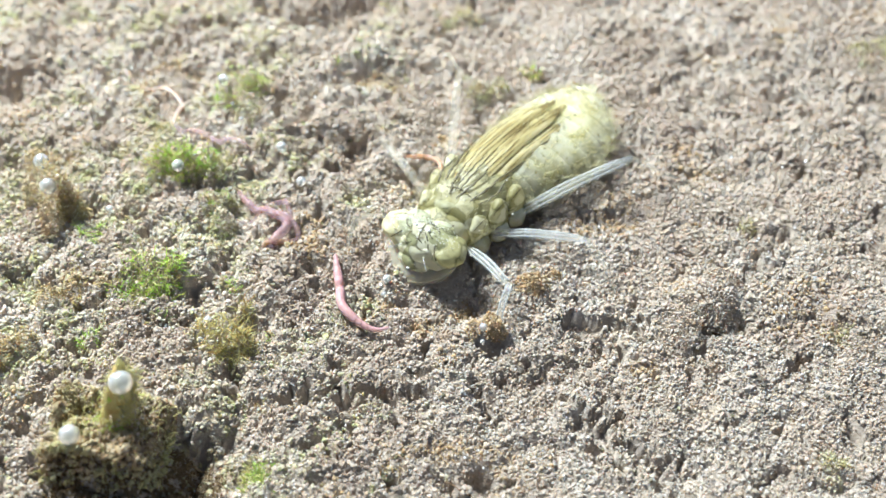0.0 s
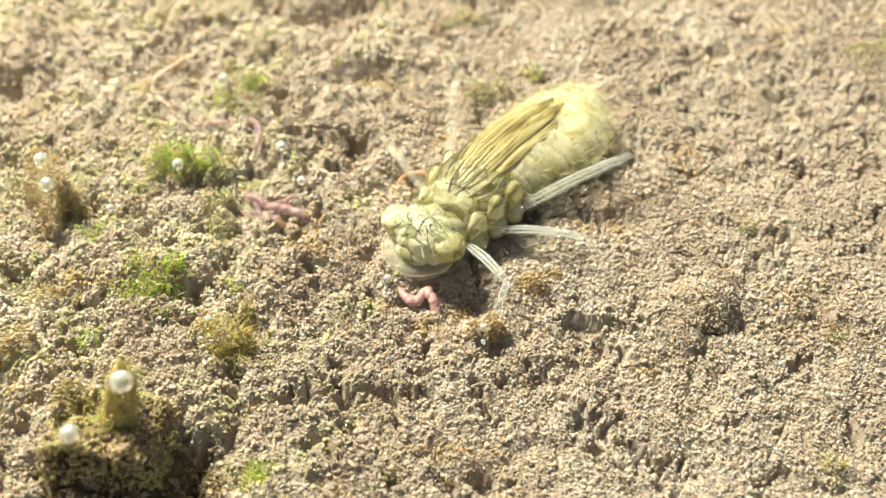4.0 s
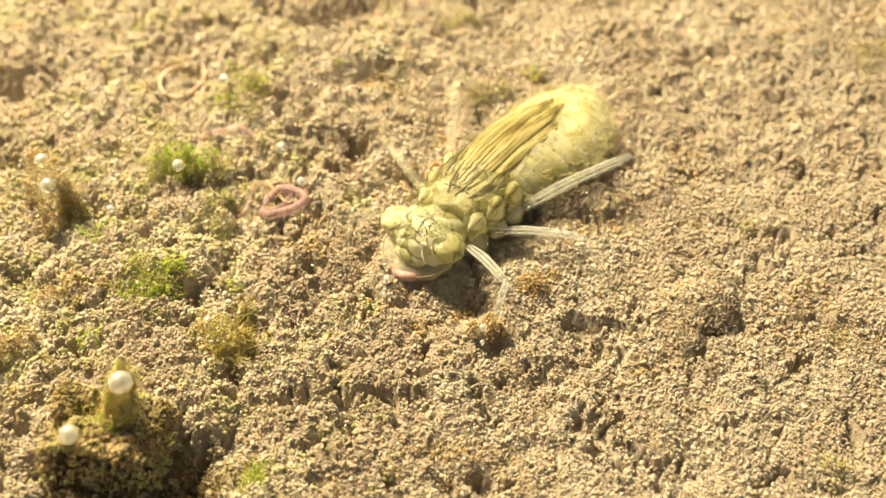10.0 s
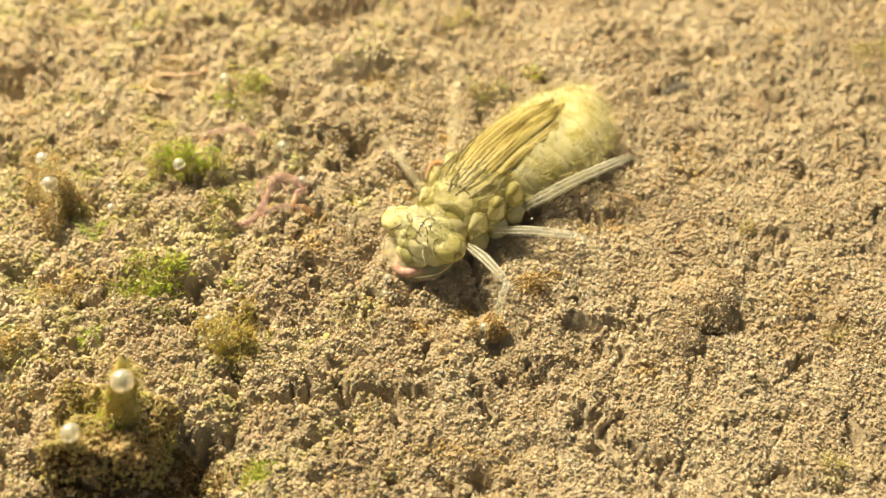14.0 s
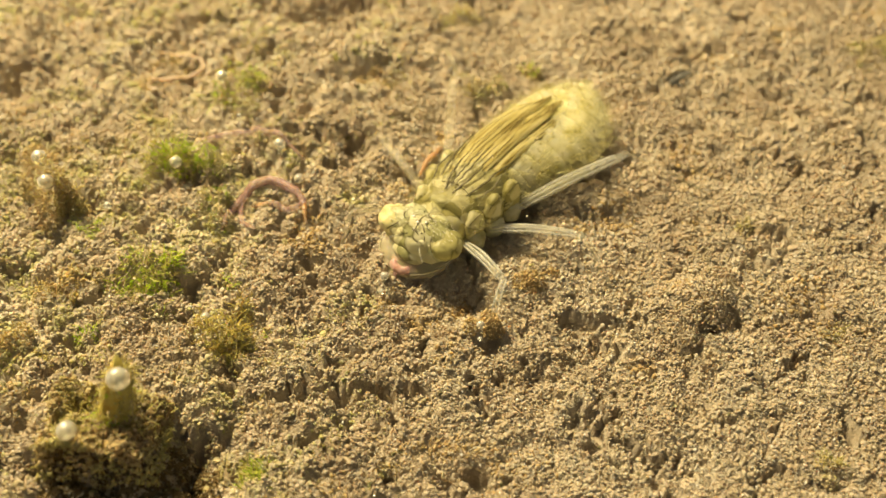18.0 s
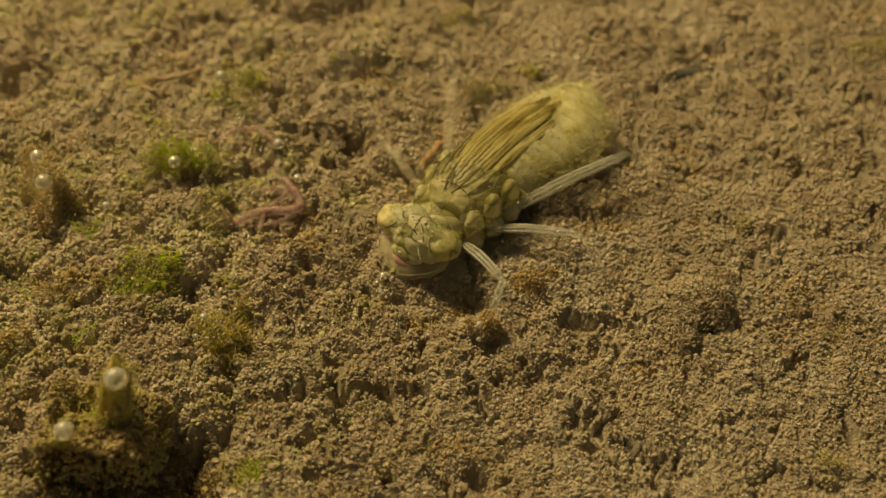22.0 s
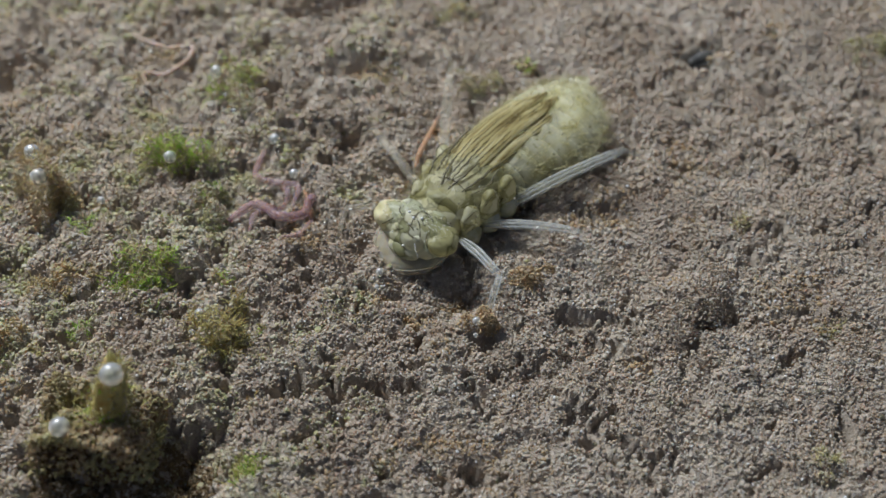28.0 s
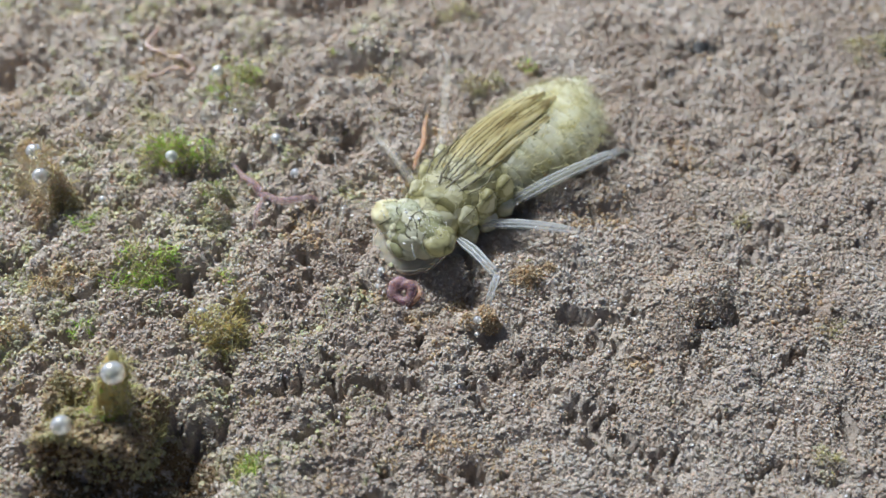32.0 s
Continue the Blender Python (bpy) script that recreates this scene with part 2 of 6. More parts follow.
HEAD = patched_cuticle("head_skin", 820, [(0.75, 0.72, 0.47), (0.44, 0.44, 0.23), (0.60, 0.61, 0.41), (0.80, 0.78, 0.56)], (0.09, 0.08, 0.03), 0.35, 0.7, 0.75)
WING = soft_flesh("wing_pad", [(0.38, (0.25, 0.19, 0.07)), (0.48, (0.46, 0.39, 0.16)), (0.60, (0.64, 0.57, 0.30))], 1900, 0.2, 0.35, stretch=(1.0, 0.05, 1.0), alpha=0.9)
EYE = patched_cuticle("compound_eye", 800, [(0.56, 0.53, 0.26), (0.44, 0.42, 0.19), (0.62, 0.59, 0.34), (0.70, 0.66, 0.40)], (0.18, 0.16, 0.06), 0.4, 0.75)
EYE_PALE = soft_flesh("pale_eye", [(0.4, (0.58, 0.52, 0.25)), (0.6, (0.76, 0.70, 0.42))], 400, 0.25, 0.45, alpha=0.75)
MASK = soft_flesh("labium_skin", [(0.4, (0.68, 0.62, 0.42)), (0.6, (0.82, 0.77, 0.57))], 420, 0.3, 0.3, 0.3)
LEG = soft_flesh("leg_cuticle", [(0.42, (0.34, 0.35, 0.29)), (0.5, (0.54, 0.55, 0.48)), (0.6, (0.68, 0.69, 0.63))], 900, 0.2, 0.2, 0.2)
RIDGE = plain("leg_ridge", (0.72, 0.73, 0.68), 0.25, 0.5, alpha=0.36)
THIN_LEG = soft_flesh("thin_leg_cuticle", [(0.4, (0.48, 0.43, 0.30)), (0.6, (0.62, 0.58, 0.46))], 1200, 0.2, 0.3, 0.12)
HAIR = plain("fine_hair", (0.72, 0.68, 0.44), 0.5, alpha=0.5, leafy=0.4)
VEIN = plain("wing_vein", (0.15, 0.11, 0.035), 0.5, alpha=0.62)
INK = plain("dark_markings", (0.09, 0.075, 0.03), 0.5, alpha=0.8)
PREY = soft_flesh("swallowed_worm", [(0.3, (0.56, 0.29, 0.28)), (0.6, (0.68, 0.45, 0.42))], 800, 0.3, 0.3, 0.55)
SOCKET = soft_flesh("leg_socket", [(0.36, (0.50, 0.48, 0.26)), (0.5, (0.68, 0.66, 0.42)), (0.64, (0.80, 0.79, 0.60))], 900, 0.2, 0.4, alpha=0.62)
RED = soft_flesh("red_worm", [(0.3, (0.45, 0.25, 0.25)), (0.6, (0.58, 0.41, 0.41))], 800, 0.5, 0.2, 0.28)
PINK = soft_flesh("pink_worm", [(0.3, (0.46, 0.28, 0.27)), (0.6, (0.60, 0.45, 0.43))], 800, 0.5, 0.2, 0.2)
ORANGE = soft_flesh("orange_worm", [(0.3, (0.55, 0.31, 0.17)), (0.6, (0.68, 0.47, 0.31))], 800, 0.5, 0.25, 0.45)
PALE = soft_flesh("pale_worm", [(0.3, (0.54, 0.38, 0.29)), (0.6, (0.70, 0.57, 0.47))], 800, 0.5, 0.3, 0.6)
LOUSE = soft_flesh("dark_crust", [(0.35, (0.03, 0.03, 0.03)), (0.55, (0.10, 0.095, 0.08)), (0.7, (0.28, 0.26, 0.22))], 900, 0.0, 0.4)


# ---- numeric noise and mesh helpers (millimetres in, metres out) ----
LAT = np.random.default_rng(3).random((256, 256))


def vnoise(x, y, wave, seed=0):
    """Smooth lattice noise, 0 to 1."""
    u, v = np.asarray(x, float) / wave + seed * 17.37, np.asarray(y, float) / wave + seed * 9.13
    i, j = np.floor(u).astype(int), np.floor(v).astype(int)
    f, g = u - i, v - j
    f, g = f * f * f * (f * (f * 6 - 15) + 10), g * g * g * (g * (g * 6 - 15) + 10)
    a, b = LAT[i % 256, j % 256], LAT[(i + 1) % 256, j % 256]
    c, d = LAT[i % 256, (j + 1) % 256], LAT[(i + 1) % 256, (j + 1) % 256]
    return (a * (1 - f) + b * f) * (1 - g) + (c * (1 - f) + d * f) * g


def knobs(x, y, cell, seed=0):
    """Rounded knobs with creases between them, 0 in the creases to 1."""
    u, v = np.asarray(x, float) / cell, np.asarray(y, float) / cell
    i, j = np.floor(u).astype(int), np.floor(v).astype(int)
    best = np.full(np.broadcast(u, v).shape, 9.0)
    for a in (-1, 0, 1):
        for b in (-1, 0, 1):
            p, q = (i + a + seed * 31) % 256, (j + b + seed * 57) % 256
            px, py = i + a + LAT[p, q], j + b + LAT[q, (p + 91) % 256]
            best = np.minimum(best, (u - px) ** 2 + (v - py) ** 2)
    return np.clip(1 - best / 0.75, 0, 1)


def gauss(x, y, cx, cy, r, ry=None, turn=0.0):
    dx, dy = x - cx, y - cy
    if turn:
        c, s = math.cos(turn), math.sin(turn)
        dx, dy = dx * c + dy * s, -dx * s + dy * c
    return np.exp(-(dx / r) ** 2 - (dy / (ry or r)) ** 2)


# swells (+) and hollows (-) of the sediment: x, y, radius across, radius along, turn, height
FORMS = [
    (-11, 33.5, 6, 1.8, 0.1, -2.8), (-7, 22.6, 4.5, 1.8, 0.0, 1.3), (-6.5, 20.2, 4.0, 1.1, 0.0, -1.8),
    (-12.3, 12.6, 2.6, 2.2, 0.0, 1.1), (-7.6, 10.4, 1.2, 1.8, 0.0, -2.0), (1.2, -6.2, 3.2, 1.9, -0.3, -1.7),
    (3.6, -9.5, 1.3, 1.2, 0.0, 0.7), (7.5, -12.6, 2.2, 1.0, 0.7, -1.1), (19.4, -6.2, 2.6, 1.6, 0.0, 1.1),
    (19.6, -8.6, 2.2, 1.0, 0.0, -1.9), (29.5, -9.8, 3.0, 1.0, -0.3, -1.6), (-41, 19.8, 4, 3.0, 0.0, -2.4),
    (-34, 21.5, 5, 2.0, 0.0, 0.8), (24, 33, 2.0, 5.0, 0.5, -0.9), (-19, 20.8, 3.4, 3.0, 0.0, 1.1),
    (-16.6, 3.4, 1.4, 2.6, 0.0, -1.3), (-27.5, 3.0, 1.6, 1.5, 0.0, -1.0), (-22.3, -4.4, 4.2, 3.0, 0.0, 1.0),
    (-17.5, -6.4, 1.8, 1.5, 0.0, -0.9), (-12.5, -5.6, 3.0, 2.2, 0.0, 0.7), (-15.0, -19.6, 3.4, 2.6, 0.0, -1.0),
    (10.5, -11.0, 2.6, 0.7, 0.9, -0.7), (14.5, 15.5, 1.2, 4.5, -0.5, -0.9), (17.0, 19.5, 2.0, 2.5, 0.0, 0.6),
    (-30, 12.0, 3.0, 1.2, 0.2, 0.7), (-24, 15.0, 4.0, 1.2, 0.2, 0.6), (3, 20, 1.8, 1.6, 0.0, 0.7),
    (27, 8.0, 8.0, 1.0, 0.1, -0.5), (22, 1.5, 5.0, 0.8, -0.2, -0.4), (-36, -4.0, 3.0, 2.0, 0.0, 0.6),
    # these two hollows are dug to deepen the shade by the silt block
    (-20.8, -23.4, 3.2, 1.6, 0.0, -2.4), (-16.0, -21.0, 2.6, 2.4, 0.0, -2.8),
    (17, -17, 0.9, 4.0, -0.5, -0.5), (26, 27, 5.0, 1.2, 0.2, -0.6), (40, 20, 7.0, 1.2, -0.1, -0.6),
]


def ground_z(x, y):
    """Height of the sediment in mm at x, y in mm."""
    x, y = np.asarray(x, float), np.asarray(y, float)
    z = 1.4 * (vnoise(x, y, 21, 1) - 0.5) + 0.9 * (vnoise(x, y, 8, 2) - 0.5)
    for cx, cy, r, ry, turn, h in FORMS:
        z = z + h * gauss(x, y, cx, cy, r, ry, turn)
    left = 1 / (1 + np.exp(np.clip((x + 6) / 4, -30, 30)))
    rough = (0.36 + 0.45 * left) * (1 + 0.004 * np.clip(y, 0, 60))
    wx, wy = x + 0.9 * (vnoise(x, y, 1.7, 11) - 0.5), y + 0.9 * (vnoise(x, y, 1.7, 12) - 0.5)
    patch = 0.4 + 1.2 * vnoise(x, y, 6, 13)
    z = z + rough * patch * (1.6 * knobs(wx, wy, 2.4, 1) - 0.9)
    z = z + (0.3 + 0.5 * left) * 0.8 * (knobs(x + 1.5 * (vnoise(x, y, 4, 15) - 0.5), y, 5.2, 4) - 0.5)
    return z + (0.3 + 0.45 * left) * (0.66 * knobs(wx, wy, 0.95, 2) - 0.38)


def clumps(x, y):
    """How thickly the silt has flocked together, 0 in the gaps to 1."""
    a = x + 0.8 * (vnoise(x, y, 0.8, 41) - 0.5) + 0.35 * (vnoise(x, y, 0.26, 42) - 0.5)
    b = y + 0.8 * (vnoise(x, y, 0.8, 43) - 0.5) + 0.35 * (vnoise(x, y, 0.26, 44) - 0.5)
    c = np.clip(0.60 * knobs(a, b, 1.15, 21) + 0.34 * knobs(b, a, 0.5, 22) + 0.9 * (vnoise(x, y, 2.2, 45) - 0.46), 0, 1)
    p = np.clip((c - 0.25) / 0.22, 0, 1)
    return 0.68 * p * p * (3 - 2 * p) + 0.32 * c


def silt_top(x, y):
    """Height of the flocked surface of the silt."""
    return ground_z(x, y) - 0.85 + 1.8 * clumps(x, y) * (0.85 + 0.4 / (1 + np.exp(np.clip((x + 4) / 5, -30, 30))))


def gz(x, y):
    return float(ground_z(x, y)) + 0.22


def mesh_from(name, verts, faces, mats, smooth=True, index=None):
    """A mesh from arrays: verts in mm; faces of one kind (n, 3) or (n, 4)."""
    me = bpy.data.meshes.new(name)
    verts, faces = np.asarray(verts, np.float32) * MM, np.asarray(faces, np.int32)
    n, k = faces.shape
    me.vertices.add(len(verts)), me.loops.add(n * k), me.polygons.add(n)
    me.vertices.foreach_set("co", verts.ravel())
    me.loops.foreach_set("vertex_index", faces.ravel())
    me.polygons.foreach_set("loop_start", np.arange(0, n * k, k, dtype=np.int32))
    for m in mats if isinstance(mats, (list, tuple)) else [mats]:
        me.materials.append(m)
    if index is not None:
        me.polygons.foreach_set("material_index", np.asarray(index, np.int32))
    me.polygons.foreach_set("use_smooth", np.full(n, smooth))
    me.update(calc_edges=True)
    me.validate()
    return me


def thing(name, x, y, z, label, category, rz=0.0, group="", kind=""):
    ob = new(name)
    ob.empty_display_size = 0.002
    ob.matrix_basis = pose(x * MM, y * MM, z * MM, 0, 0, rz)
    return tagged(ob, label, category, group, kind)


def part(name, me, parent, label="", m=None):
    ob = new(name, me)
    ob.parent = parent
    if m is not None:
        ob.matrix_basis = m
    return tagged(ob, label)


def ico(sub):
    bm = bmesh.new()
    bmesh.ops.create_icosphere(bm, subdivisions=sub, radius=1.0)
    v = np.array([q.co[:] for q in bm.verts])
    f = np.array([[q.index for q in p.verts] for p in bm.faces])
    bm.free()
    return v, f


ICO = {s: ico(s) for s in (2, 3, 4)}
ICO[1] = ico(2)
BALL = ico(1)


def lumps(sub, count, amount, seed):
    """Knobbly, ragged pellet shapes."""
    r = np.random.default_rng(seed)
    v, f = ICO[sub]
    out = []
    for _ in range(count):
        w = v.copy()
        for _k in range(6):
            d = r.normal(size=3)
            d /= np.linalg.norm(d)
            w = w * (1 + amount * r.uniform(-0.5, 1.0) * np.clip((v @ d - 0.35) * 2, 0, 1)[:, None])
        w = w * (1 + amount * 0.5 * r.uniform(-1, 1, (len(v), 1)))
        out.append(w * r.uniform(0.75, 1.2, 3))
    return out, f


LUMPS1, LF1 = lumps(1, 24, 0.75, 11)


def fluff(centres, radii, seed):
    """Verts and faces of very many tiny ragged grains, each a jittered double pyramid."""
    r = np.random.default_rng(seed)
    c, rad = np.asarray(centres, float), np.asarray(radii, float)
    n = len(c)
    v0 = np.array([(1, 0, 0), (-0.5, 0.87, 0), (-0.5, -0.87, 0), (0, 0, 1), (0, 0, -1)], float)
    f0 = np.array([(0, 1, 3), (1, 2, 3), (2, 0, 3), (1, 0, 4), (2, 1, 4), (0, 2, 4)])
    v = v0[None] * (1 + 0.4 * r.uniform(-1, 1, (n, 5, 1))) * rad[:, None, None] * r.uniform(0.6, 1.35, (n, 1, 3)) + r.normal(0, 0.26, (n, 5, 3)) * rad[:, None, None]
    a, t = r.uniform(0, 6.283, n)[:, None], r.uniform(-0.8, 0.8, n)[:, None]
    x, y, z = v[..., 0], v[..., 1] * np.cos(t) - v[..., 2] * np.sin(t), v[..., 1] * np.sin(t) + v[..., 2] * np.cos(t)
    v = np.stack([x * np.cos(a) - y * np.sin(a), x * np.sin(a) + y * np.cos(a), z], -1) + c[:, None]
    return v.reshape(-1, 3), (f0[None] + 5 * np.arange(n)[:, None, None]).reshape(-1, 3)


def crumbs(centres, radii, seed):
    """Verts and faces of very many soft knobbly crumbs."""
    r = np.random.default_rng(seed)
    v0, f0 = BALL
    n, k = len(centres), len(v0)
    v = v0[None] * (1 + 0.58 * r.uniform(-1, 1, (n, k, 1))) * r.uniform(0.6, 1.45, (n, 1, 3)) * np.asarray(radii)[:, None, None]
    a = r.uniform(0, 6.283, n)[:, None]
    v = np.stack([v[..., 0] * np.cos(a) - v[..., 1] * np.sin(a), v[..., 0] * np.sin(a) + v[..., 1] * np.cos(a), v[..., 2]], -1) + np.asarray(centres)[:, None]
    return v.reshape(-1, 3), (f0[None] + k * np.arange(n)[:, None, None]).reshape(-1, 3)


def turned(v, r):
    """v turned at random."""
    q = r.normal(size=4)
    q /= np.linalg.norm(q)
    return v @ np.array(Matrix(((1 - 2 * (q[2] ** 2 + q[3] ** 2), 2 * (q[1] * q[2] - q[3] * q[0]), 2 * (q[1] * q[3] + q[2] * q[0])),
                                (2 * (q[1] * q[2] + q[3] * q[0]), 1 - 2 * (q[1] ** 2 + q[3] ** 2), 2 * (q[2] * q[3] - q[1] * q[0])),
                                (2 * (q[1] * q[3] - q[2] * q[0]), 2 * (q[2] * q[3] + q[1] * q[0]), 1 - 2 * (q[1] ** 2 + q[2] ** 2)))))


def heap(centres, radii, seed):
    """Verts and faces of many pellets."""
    r = np.random.default_rng(seed)
    shapes, f = LUMPS1, LF1
    vs, fs, n = [], [], len(shapes[0])
    for i, (c, a) in enumerate(zip(centres, radii)):
        vs.append(turned(shapes[r.integers(len(shapes))], r) * a + c)
        fs.append(f + i * n)
    return np.concatenate(vs), np.concatenate(fs)


def tube(points, radii, sides=8, flat=1.0, caps=True, up=(0, 0, 1)):
    """A tube along points (mm); flat squeezes it across up."""
    p, r = np.asarray(points, float), np.asarray(radii, float) * np.ones(len(points))
    n = len(p)
    tan = np.gradient(p, axis=0)
    tan /= np.linalg.norm(tan, axis=1)[:, None] + 1e-9
    ref = np.asarray(up, float)
    side = np.cross(tan, ref)
    bad = np.linalg.norm(side, axis=1) < 1e-3
    side[bad] = np.cross(tan[bad], (1, 0, 0.1))
    side /= np.linalg.norm(side, axis=1)[:, None]
    nor = np.cross(side, tan)
    a = np.linspace(0, 2 * math.pi, sides, endpoint=False)
    ring = p[:, None] + r[:, None, None] * (np.cos(a)[None, :, None] * side[:, None] + flat * np.sin(a)[None, :, None] * nor[:, None])
    v = ring.reshape(-1, 3)
    i, j = np.meshgrid(np.arange(n - 1), np.arange(sides), indexing="ij")
    k = (j + 1) % sides
    f = np.stack([i * sides + j, i * sides + k, (i + 1) * sides + k, (i + 1) * sides + j], -1).reshape(-1, 4)
    if caps:
        v = np.concatenate([v, p[:1] - tan[:1] * r[0] * 0.6, p[-1:] + tan[-1:] * r[-1] * 0.6])
        e = n * sides
        j = np.arange(sides)
        k = (j + 1) % sides
        f = np.concatenate([f, np.stack([np.full(sides, e), k, j, j], -1), np.stack([np.full(sides, e + 1), (n - 1) * sides + j, (n - 1) * sides + k, (n - 1) * sides + k], -1)])
    return v, f


def tri(f):
    """Quads, some of them with a doubled corner, as triangles."""
    f = np.asarray(f)
    if f.shape[1] == 3:
        return f
    t = np.concatenate([f[:, [0, 1, 2]], f[:, [0, 2, 3]]])
    return t[(t[:, 0] != t[:, 1]) & (t[:, 1] != t[:, 2]) & (t[:, 0] != t[:, 2])]


def joined(pieces):
    vs, fs, n = [], [], 0
    for v, f in pieces:
        vs.append(v), fs.append(tri(f) + n)
        n += len(v)
    return np.concatenate(vs), np.concatenate(fs)


def smooth_line(points, n):
    """n points on a smooth curve through the given ones."""
    p = np.asarray(points, float)
    p = np.concatenate([2 * p[:1] - p[1:2], p, 2 * p[-1:] - p[-2:-1]])
    out = []
    for s in np.linspace(0, len(p) - 3 - 1e-6, n):
        i, u = int(s), s - int(s)
        a, b, c, d = p[i:i + 4]
        out.append(0.5 * (2 * b + (c - a) * u + (2 * a - 5 * b + 4 * c - d) * u * u + (3 * b - a - 3 * c + d) * u ** 3))
    return np.array(out)


# ---- the sediment ----
def axis(lo, hi, step, far):
    core = np.arange(lo, hi + step / 2, step)
    grow, s, e = [], step, hi
    while e < far:
        s *= 1.35
        e += s
        grow.append(e)
    grow = np.array(grow)
    return np.concatenate([lo - (grow - hi)[::-1], core, grow])


gx, gy = axis(-51, 51, 0.2, 2500), axis(-26, 45, 0.2, 2500)
GX, GY = np.meshgrid(gx, gy, indexing="ij")
GZ = silt_top(GX, GY) - 0.03
sx = GX + 0.30 * (vnoise(GX, GY, 0.6, 8) - 0.5)
sy = GY + 0.30 * (vnoise(GX, GY, 0.6, 9) - 0.5)
ni, nj = GX.shape
I, J = np.meshgrid(np.arange(ni - 1), np.arange(nj - 1), indexing="ij")
gf = np.stack([I * nj + J, (I + 1) * nj + J, (I + 1) * nj + J + 1, I * nj + J + 1], -1).reshape(-1, 4)
ground = new("ground", mesh_from("ground", np.stack([sx, sy, GZ], -1).reshape(-1, 3), gf, SEDIMENT))
tagged(ground, "pale tan silty pond bottom of loose crumbly sediment", "sediment", kind="structure")


def spread(n, seed, keep=None):
    """Places on the part of the bottom that lies open to view, denser near by."""
    r = np.random.default_rng(seed)
    out = []
    while len(out) < n:
        y = r.uniform(-26, 44)
        half = 31 + 0.36 * (y + 26)
        x = r.uniform(-half, half)
        if r.random() < 1.15 - 0.010 * (y + 26) and (keep is None or keep(x, y, r)):
            out.append((x, y))
    return np.array(out)


def scatter(name, n, seed, lo, hi, mat, label, sink=0.15, keep=None):
    xy = spread(n, seed, keep)
    r = np.random.default_rng(seed + 1)
    rad = lo + (hi - lo) * r.random(n) ** 2.2
    z = silt_top(xy[:, 0], xy[:, 1]) + 0.06 + rad * (1 - 2 * sink * r.random(n)) * 0.55
    v, f = heap(np.column_stack([xy, z]), rad, seed + 2)
    ob = new(name, mesh_from(name, v, f, mat, smooth=False))
    return tagged(ob, label, "sediment", kind="stuff")


def flocs(name, lo, hi, n, grains, seed, label):
    """Fluffy aggregates on the bottom, soft crumbs among very many grains; lo to hi is a stretch of the plan in y."""
    r = np.random.default_rng(seed)
    xs, ys, total = [], [], 0
    while total < n + grains:
        y = r.uniform(lo, hi, 200000)
        s = 1 + 0.013 * (y + 26)
        half = 30 + 0.34 * (y + 26)
        x = r.uniform(-1, 1, len(y)) * (30 + 0.34 * (hi + 26))
        thick = np.clip((clumps(x, y) - 0.12) / 0.5, 0, 1)
        keep = (np.abs(x) < half) & (r.random(len(y)) < (0.25 + 0.75 * thick) / s / s)
        xs.append(x[keep]), ys.append(y[keep])
        total += int(keep.sum())
    x, y = np.concatenate(xs)[:n + grains], np.concatenate(ys)[:n + grains]
    left = 1 / (1 + np.exp((x + 4) / 5))
    s = 1 + 0.0105 * (y + 26)
    g = s * (0.038 + 0.072 * r.random(n + grains) ** 1.8)
    g[:n] = s[:n] * (0.055 + 0.085 * r.random(n) ** 1.6)
    z = silt_top(x, y) + g * r.uniform(0.0, 1.15, n + grains)
    # algae film on the crumbs in patches, rusty ones in others
    kind = np.where(left * vnoise(x, y, 5, 33) > r.uniform(0.27, 0.66, n + grains), 1, np.where(vnoise(x, y, 3.5, 35) > r.uniform(0.82, 1.05, n + grains), 2, 0))
    c = np.column_stack([x, y, z])
    v, f = crumbs(c[:n], g[:n], seed + 1)
    v2, f2 = fluff(c[n:], g[n:], seed + 2)
    ob = new(name, mesh_from(name, np.concatenate([v, v2]), np.concatenate([f, f2 + len(v)]), [PELLETS, MOSSY, RUSTY], smooth=True, index=np.concatenate([np.repeat(kind[:n], len(BALL[1])), np.repeat(kind[n:], 6)])))
    return tagged(ob, label, "sediment", kind="stuff")


def on_left(x, y, r):
    return r.random() < 1 / (1 + math.exp((x + 9) / 4))


flocs("near_silt_flocs", -26, -4, 24000, 85000, 20, "fluffy crumbs of pale tan silt on the pond bottom")
flocs("middle_silt_flocs", -4, 15, 16000, 62000, 30, "fluffy crumbs of pale tan silt on the pond bottom")
flocs("far_silt_flocs", 15, 46, 13000, 52000, 40, "fluffy crumbs of pale tan silt on the far pond bottom")
scatter("greenish_crumbs", 700, 23, 0.08, 0.2, MOSSY, "olive algae-coated crumbs of silt on the pond bottom", 0.3, on_left)
scatter("quartz_grains", 3200, 24, 0.025, 0.07, QUARTZ, "tiny glinting pale sand grains on the sediment", 0.0)
scatter("dark_grains", 500, 25, 0.05, 0.16, DARK, "tiny dark grains of plant debris on the sediment", 0.0)


